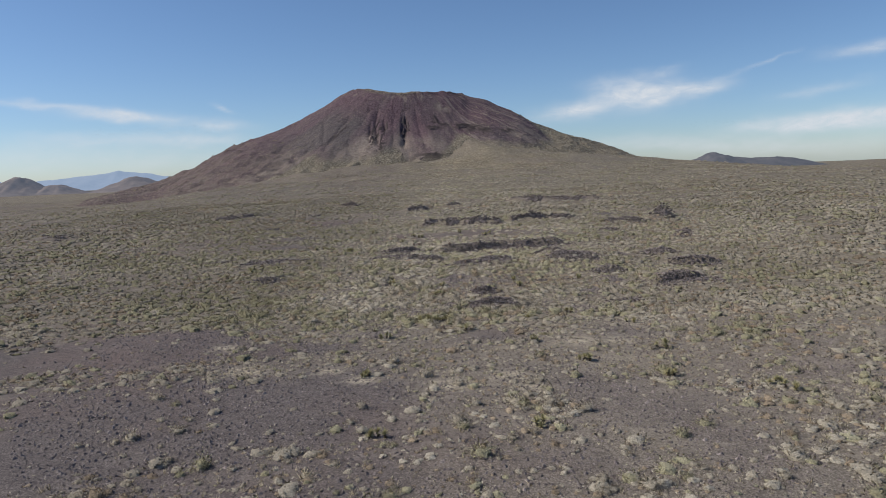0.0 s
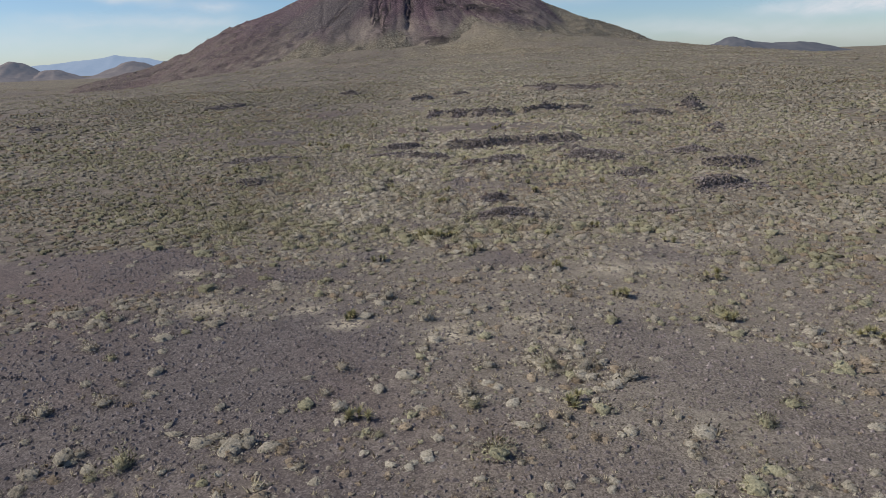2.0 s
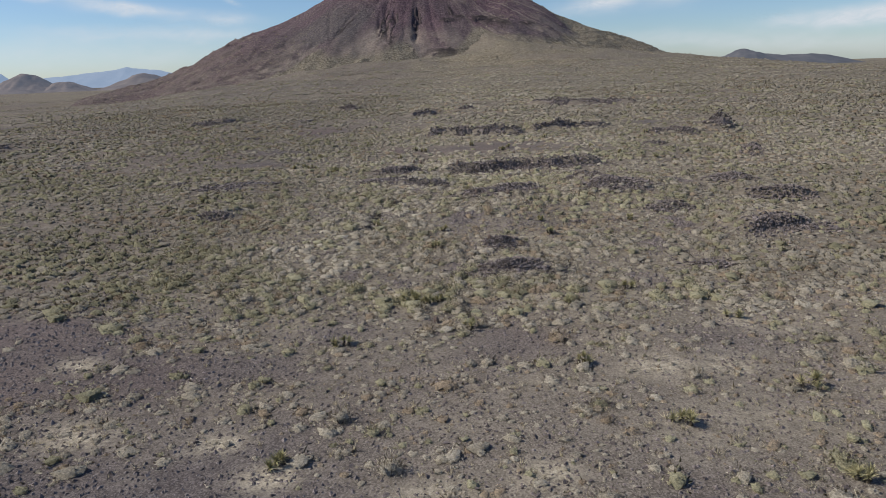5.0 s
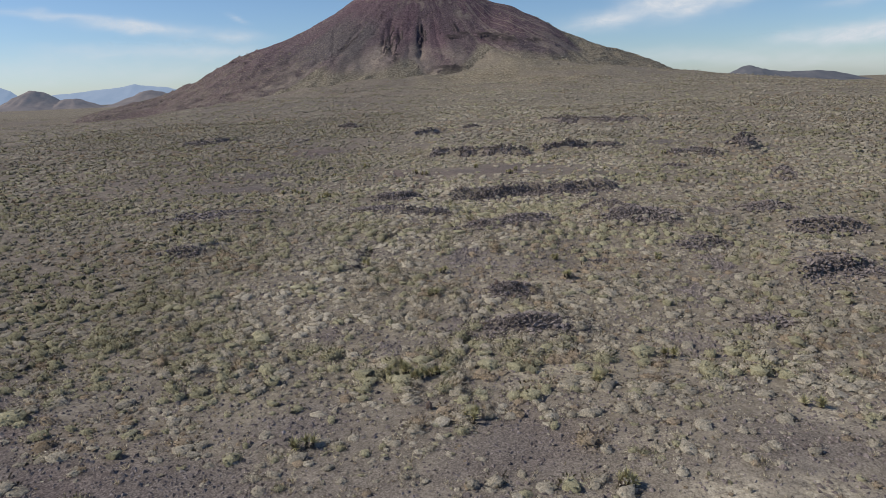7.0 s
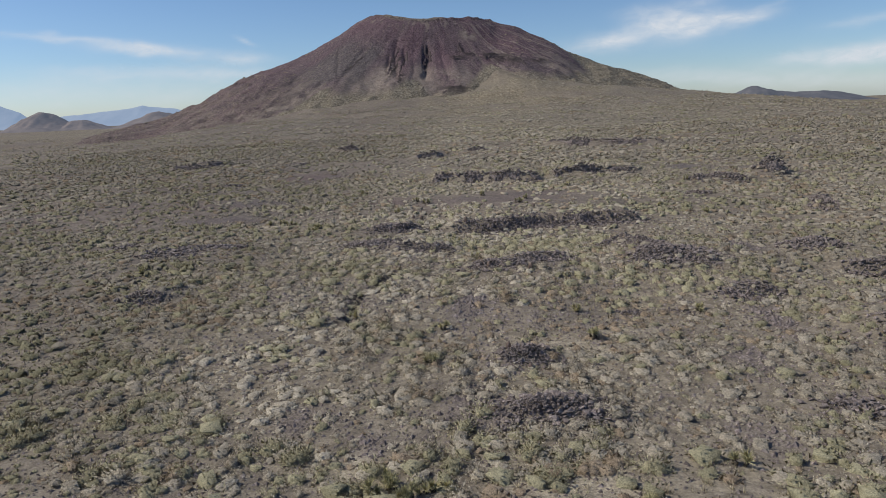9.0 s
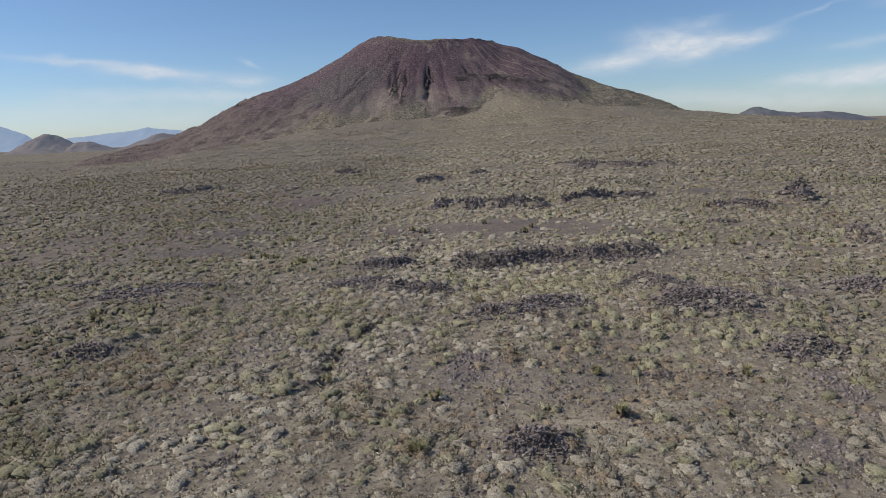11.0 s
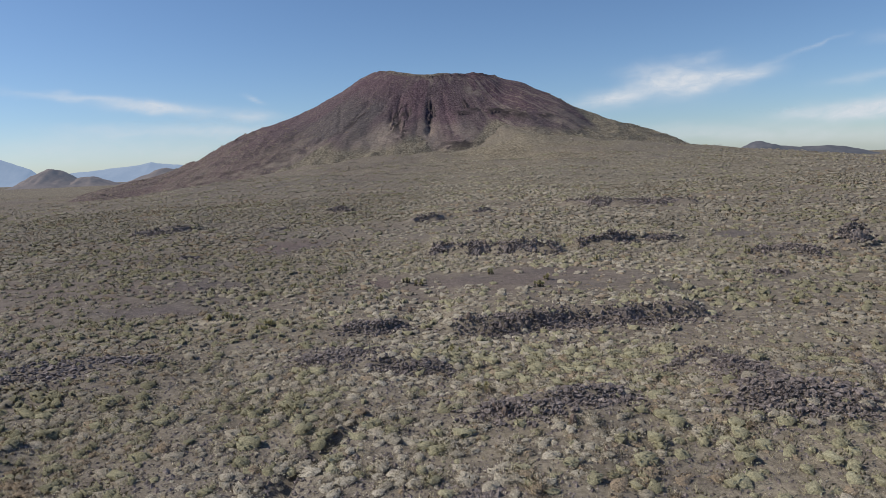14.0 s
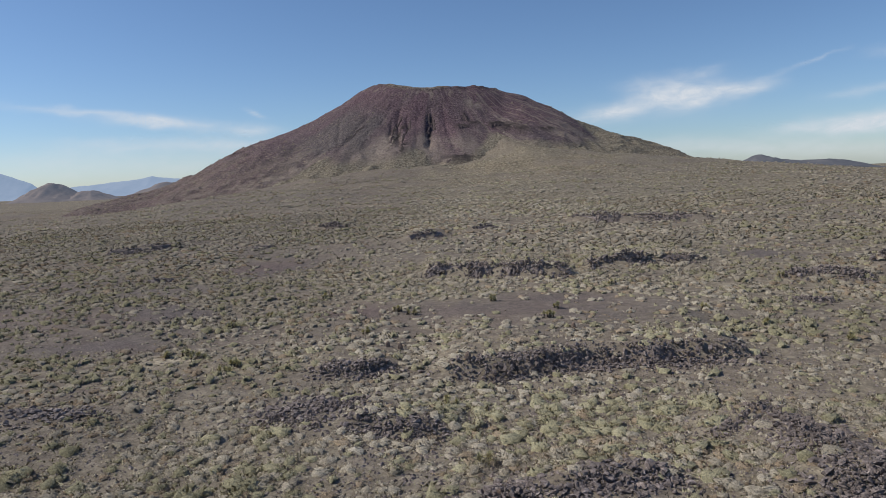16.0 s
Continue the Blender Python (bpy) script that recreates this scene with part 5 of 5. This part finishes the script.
YUCCA_RNG = np.random.default_rng(41)
HEADS = []
for k in range(4):
    co, f, t = rosette(YUCCA_RNG, 44, 0.52, 0.52 + 0.12 * k)
    HEADS.append(mesh_of("leaf_head", co, f, YUCCA_LEAF, {"tint": t}))
TRUNKS = []
for k in range(3):
    pts = [(0.05 * math.sin(2 * i + k), 0.05 * math.cos(1.7 * i + k), i / 4) for i in range(5)]
    co, f = tube(pts, [0.11, 0.10, 0.115, 0.10, 0.085])
    co += YUCCA_RNG.normal(size=co.shape) * 0.008
    TRUNKS.append(mesh_of("trunk", co, f, YUCCA_TRUNK, {"tint": YUCCA_RNG.uniform(0, 1, len(co))}))


def yucca(x, y, height, heads, label):
    rng = YUCCA_RNG
    plant = new("yucca")
    plant.matrix_world = Matrix.Translation((x, y, float(land(x, y)) - 0.03))
    tagged(plant, label, "yucca", "yuccas")
    for k in range(heads + 2):
        h = height * rng.uniform(0.25, 1.0) if k else height
        ox, oy = (rng.normal(0, 0.34), rng.normal(0, 0.26)) if k else (0, 0)
        lean = Matrix.Translation((ox, oy, 0)) @ Euler((rng.normal(0, 0.16), rng.normal(0, 0.16), rng.uniform(0, 6))).to_matrix().to_4x4()
        trunk = max(0.08, 0.32 * h)
        part("trunk", TRUNKS[k % 3], plant, lean @ Matrix.Diagonal((0.8, 0.8, trunk, 1)), "shaggy brown trunk")
        part("leaf_head", HEADS[int(rng.integers(4))], plant, lean @ Matrix.Translation((0, 0, trunk)) @ Matrix.Diagonal((0.85, 0.85, 0.9, 1)), "stiff yellow-green leaves")
    return plant


SPIKY = "spiky yellow-green yucca clump on gravel"
TALL = "upright yucca with a shaggy trunk and spiky head"
for x, y, h, n in ((-2.6, 69.9, 1.2, 3), (-0.9, 69.4, 1.3, 4), (-1.8, 70.6, 1.1, 3), (-0.1, 69.9, 0.9, 3), (-5.6, 61.9, 1.2, 2), (8.3, 67.9, 0.9, 1),
                   (13.2, 71.7, 1.0, 2), (7.8, 58.4, 1.1, 3), (18.5, 64.7, 0.8, 1), (-6.2, 48.9, 0.8, 2), (18.5, 55.6, 1.5, 3), (11.1, 52.1, 1.0, 3),
                   (16.2, 47.9, 1.0, 3), (9.9, 87.7, 1.6, 4), (9.9, 94.5, 0.9, 2), (-31.8, 110.0, 1.3, 2), (-4.1, 36.8, 0.9, 2), (5, 37, 0.9, 2), (22.7, 45.1, 0.9, 2), (22.9, 42.9, 0.9, 2)):
    yucca(x, y, h, n, SPIKY)
for x, y, h, n in ((1.8, 64.2, 1.3, 2), (-0.6, 84.2, 1.2, 1), (-7.2, 93.7, 1.2, 2), (-0.2, 90.7, 1.3, 1), (18.9, 94.2, 1.1, 2), (-0.2, 121.1, 1.1, 2),
                   (2.6, 111.6, 1.2, 3), (28.4, 138.6, 1.2, 2), (32.9, 133.1, 1.3, 3), (-6.3, 148.1, 1.6, 3), (-4.7, 146.9, 1.5, 3), (3.8, 150.9, 1.6, 3),
                   (9.0, 140.9, 1.8, 4), (-8.5, 139.6, 1.2, 2), (24.5, 143.9, 1.4, 3), (18.1, 156.6, 1.5, 3), (10.4, 145.6, 1.5, 3), (36.9, 155.1, 1.5, 2)):
    yucca(x, y, h, n, TALL)
for x, y, h, n in ((-23.6, 134.4, 1.1, 3), (-22.4, 133.4, 1.0, 2), (-18.0, 130.9, 1.2, 3), (-18.5, 129.6, 1.1, 3), (-25.3, 133.9, 1.1, 3), (-20.0, 146.6, 1.2, 3),
                   (-22.7, 143.1, 1.2, 3), (-15.9, 155.4, 1.3, 3)):
    yucca(x, y, h, n, SPIKY)


def barrel_mesh():
    """A ribbed upright barrel with a rounded top."""
    ribs, rows = 14, 9
    V = []
    for i in range(rows):
        s = i / (rows - 1)
        r = 0.5 * (math.sin(math.pi * (0.16 + 0.84 * s) ** 0.9)) ** 0.55 if s < 1 else 0.03
        for k in range(ribs * 2):
            a = math.pi * k / ribs
            rr = r * (1.0 if k % 2 == 0 else 0.84)
            V.append((rr * math.cos(a), rr * math.sin(a), s))
    w = ribs * 2
    Fc = [(i * w + k, i * w + (k + 1) % w, (i + 1) * w + (k + 1) % w, (i + 1) * w + k) for i in range(rows - 1) for k in range(w)]
    t = np.array([0.65 if (j % w) % 2 == 0 else 0.4 for j in range(len(V))])
    return mesh_of("barrel_cactus", np.array(V), np.array(Fc), CACTUS_SKIN, {"tint": t})


BARREL = barrel_mesh()
for x, y, h in ((7.2, 103.9, 1.0), (4.4, 109.9, 0.7), (3.5, 105.6, 0.9), (2.9, 106.6, 0.6), (4.9, 109.4, 0.6), (1.3, 128.4, 1.1), (10.6, 136.1, 0.9),
                (-5.8, 134.6, 0.9), (-4.7, 134.4, 1.0), (-0.3, 65.7, 0.75), (4.1, 85.7, 0.8), (5.3, 83.2, 0.6), (8.5, 101.0, 0.7)):
    ob = new("barrel_cactus", BARREL)
    ob.matrix_world = Matrix.Translation((x, y, float(land(x, y)) - 0.03)) @ Matrix.Diagonal((0.45 * h, 0.45 * h, 0.62 * h, 1))
    tagged(ob, "reddish ribbed barrel cactus among dark lava", "cactus", "barrel cacti")


# ---- dead shrubs ----
BLEACHED = plant_material("bleached_wood", (0.38, 0.34, 0.29), (0.52, 0.47, 0.40), (0.66, 0.61, 0.53), 0.3)


def dead_branch(rng):
    """One bent bleached branch that forks near its tip."""
    bend = rng.normal(0, 0.14, 2)
    main = [(bend[0] * k * k * 0.2, bend[1] * k * k * 0.2, 0.25 * k) for k in range(5)]
    co, f = tube(main, [0.03, 0.026, 0.02, 0.014, 0.006], 5)
    side = [(main[2][0] + 0.09 * k, main[2][1] + rng.normal(0, 0.02), main[2][2] + 0.10 * k) for k in range(4)]
    co2, f2 = tube(side, [0.015, 0.012, 0.009, 0.004], 5)
    co, f = np.concatenate((co, co2)), np.concatenate((f, f2 + len(co)))
    return mesh_of("branch", co, f, BLEACHED, {"tint": rng.uniform(0, 1, len(co))})


DEAD_RNG = np.random.default_rng(43)
BRANCHES = [dead_branch(DEAD_RNG) for _ in range(5)]
for x, y, size in ((8.4, 84.6, 0.9), (9.4, 83.9, 0.7), (7.8, 83.6, 0.6), (11.0, 84.0, 0.6), (-16.6, 133.6, 0.9), (3.2, 64.8, 0.7)):
    bush = new("dead_shrub")
    bush.matrix_world = Matrix.Translation((x, y, float(land(x, y)) - 0.03)) @ Matrix.Diagonal((size, size, size, 1))
    tagged(bush, "dead shrub of bleached bare branches on gravel", "shrub", "dead shrubs")
    for k in range(11):
        lean = Euler((DEAD_RNG.uniform(-1.25, 1.25), DEAD_RNG.uniform(-1.25, 1.25), DEAD_RNG.uniform(0, 6.3))).to_matrix().to_4x4()
        part("branch", BRANCHES[k % 5], bush, lean @ Matrix.Diagonal((1, 1, DEAD_RNG.uniform(0.5, 1.0), 1)), "bleached bent branch" if k == 0 else "")
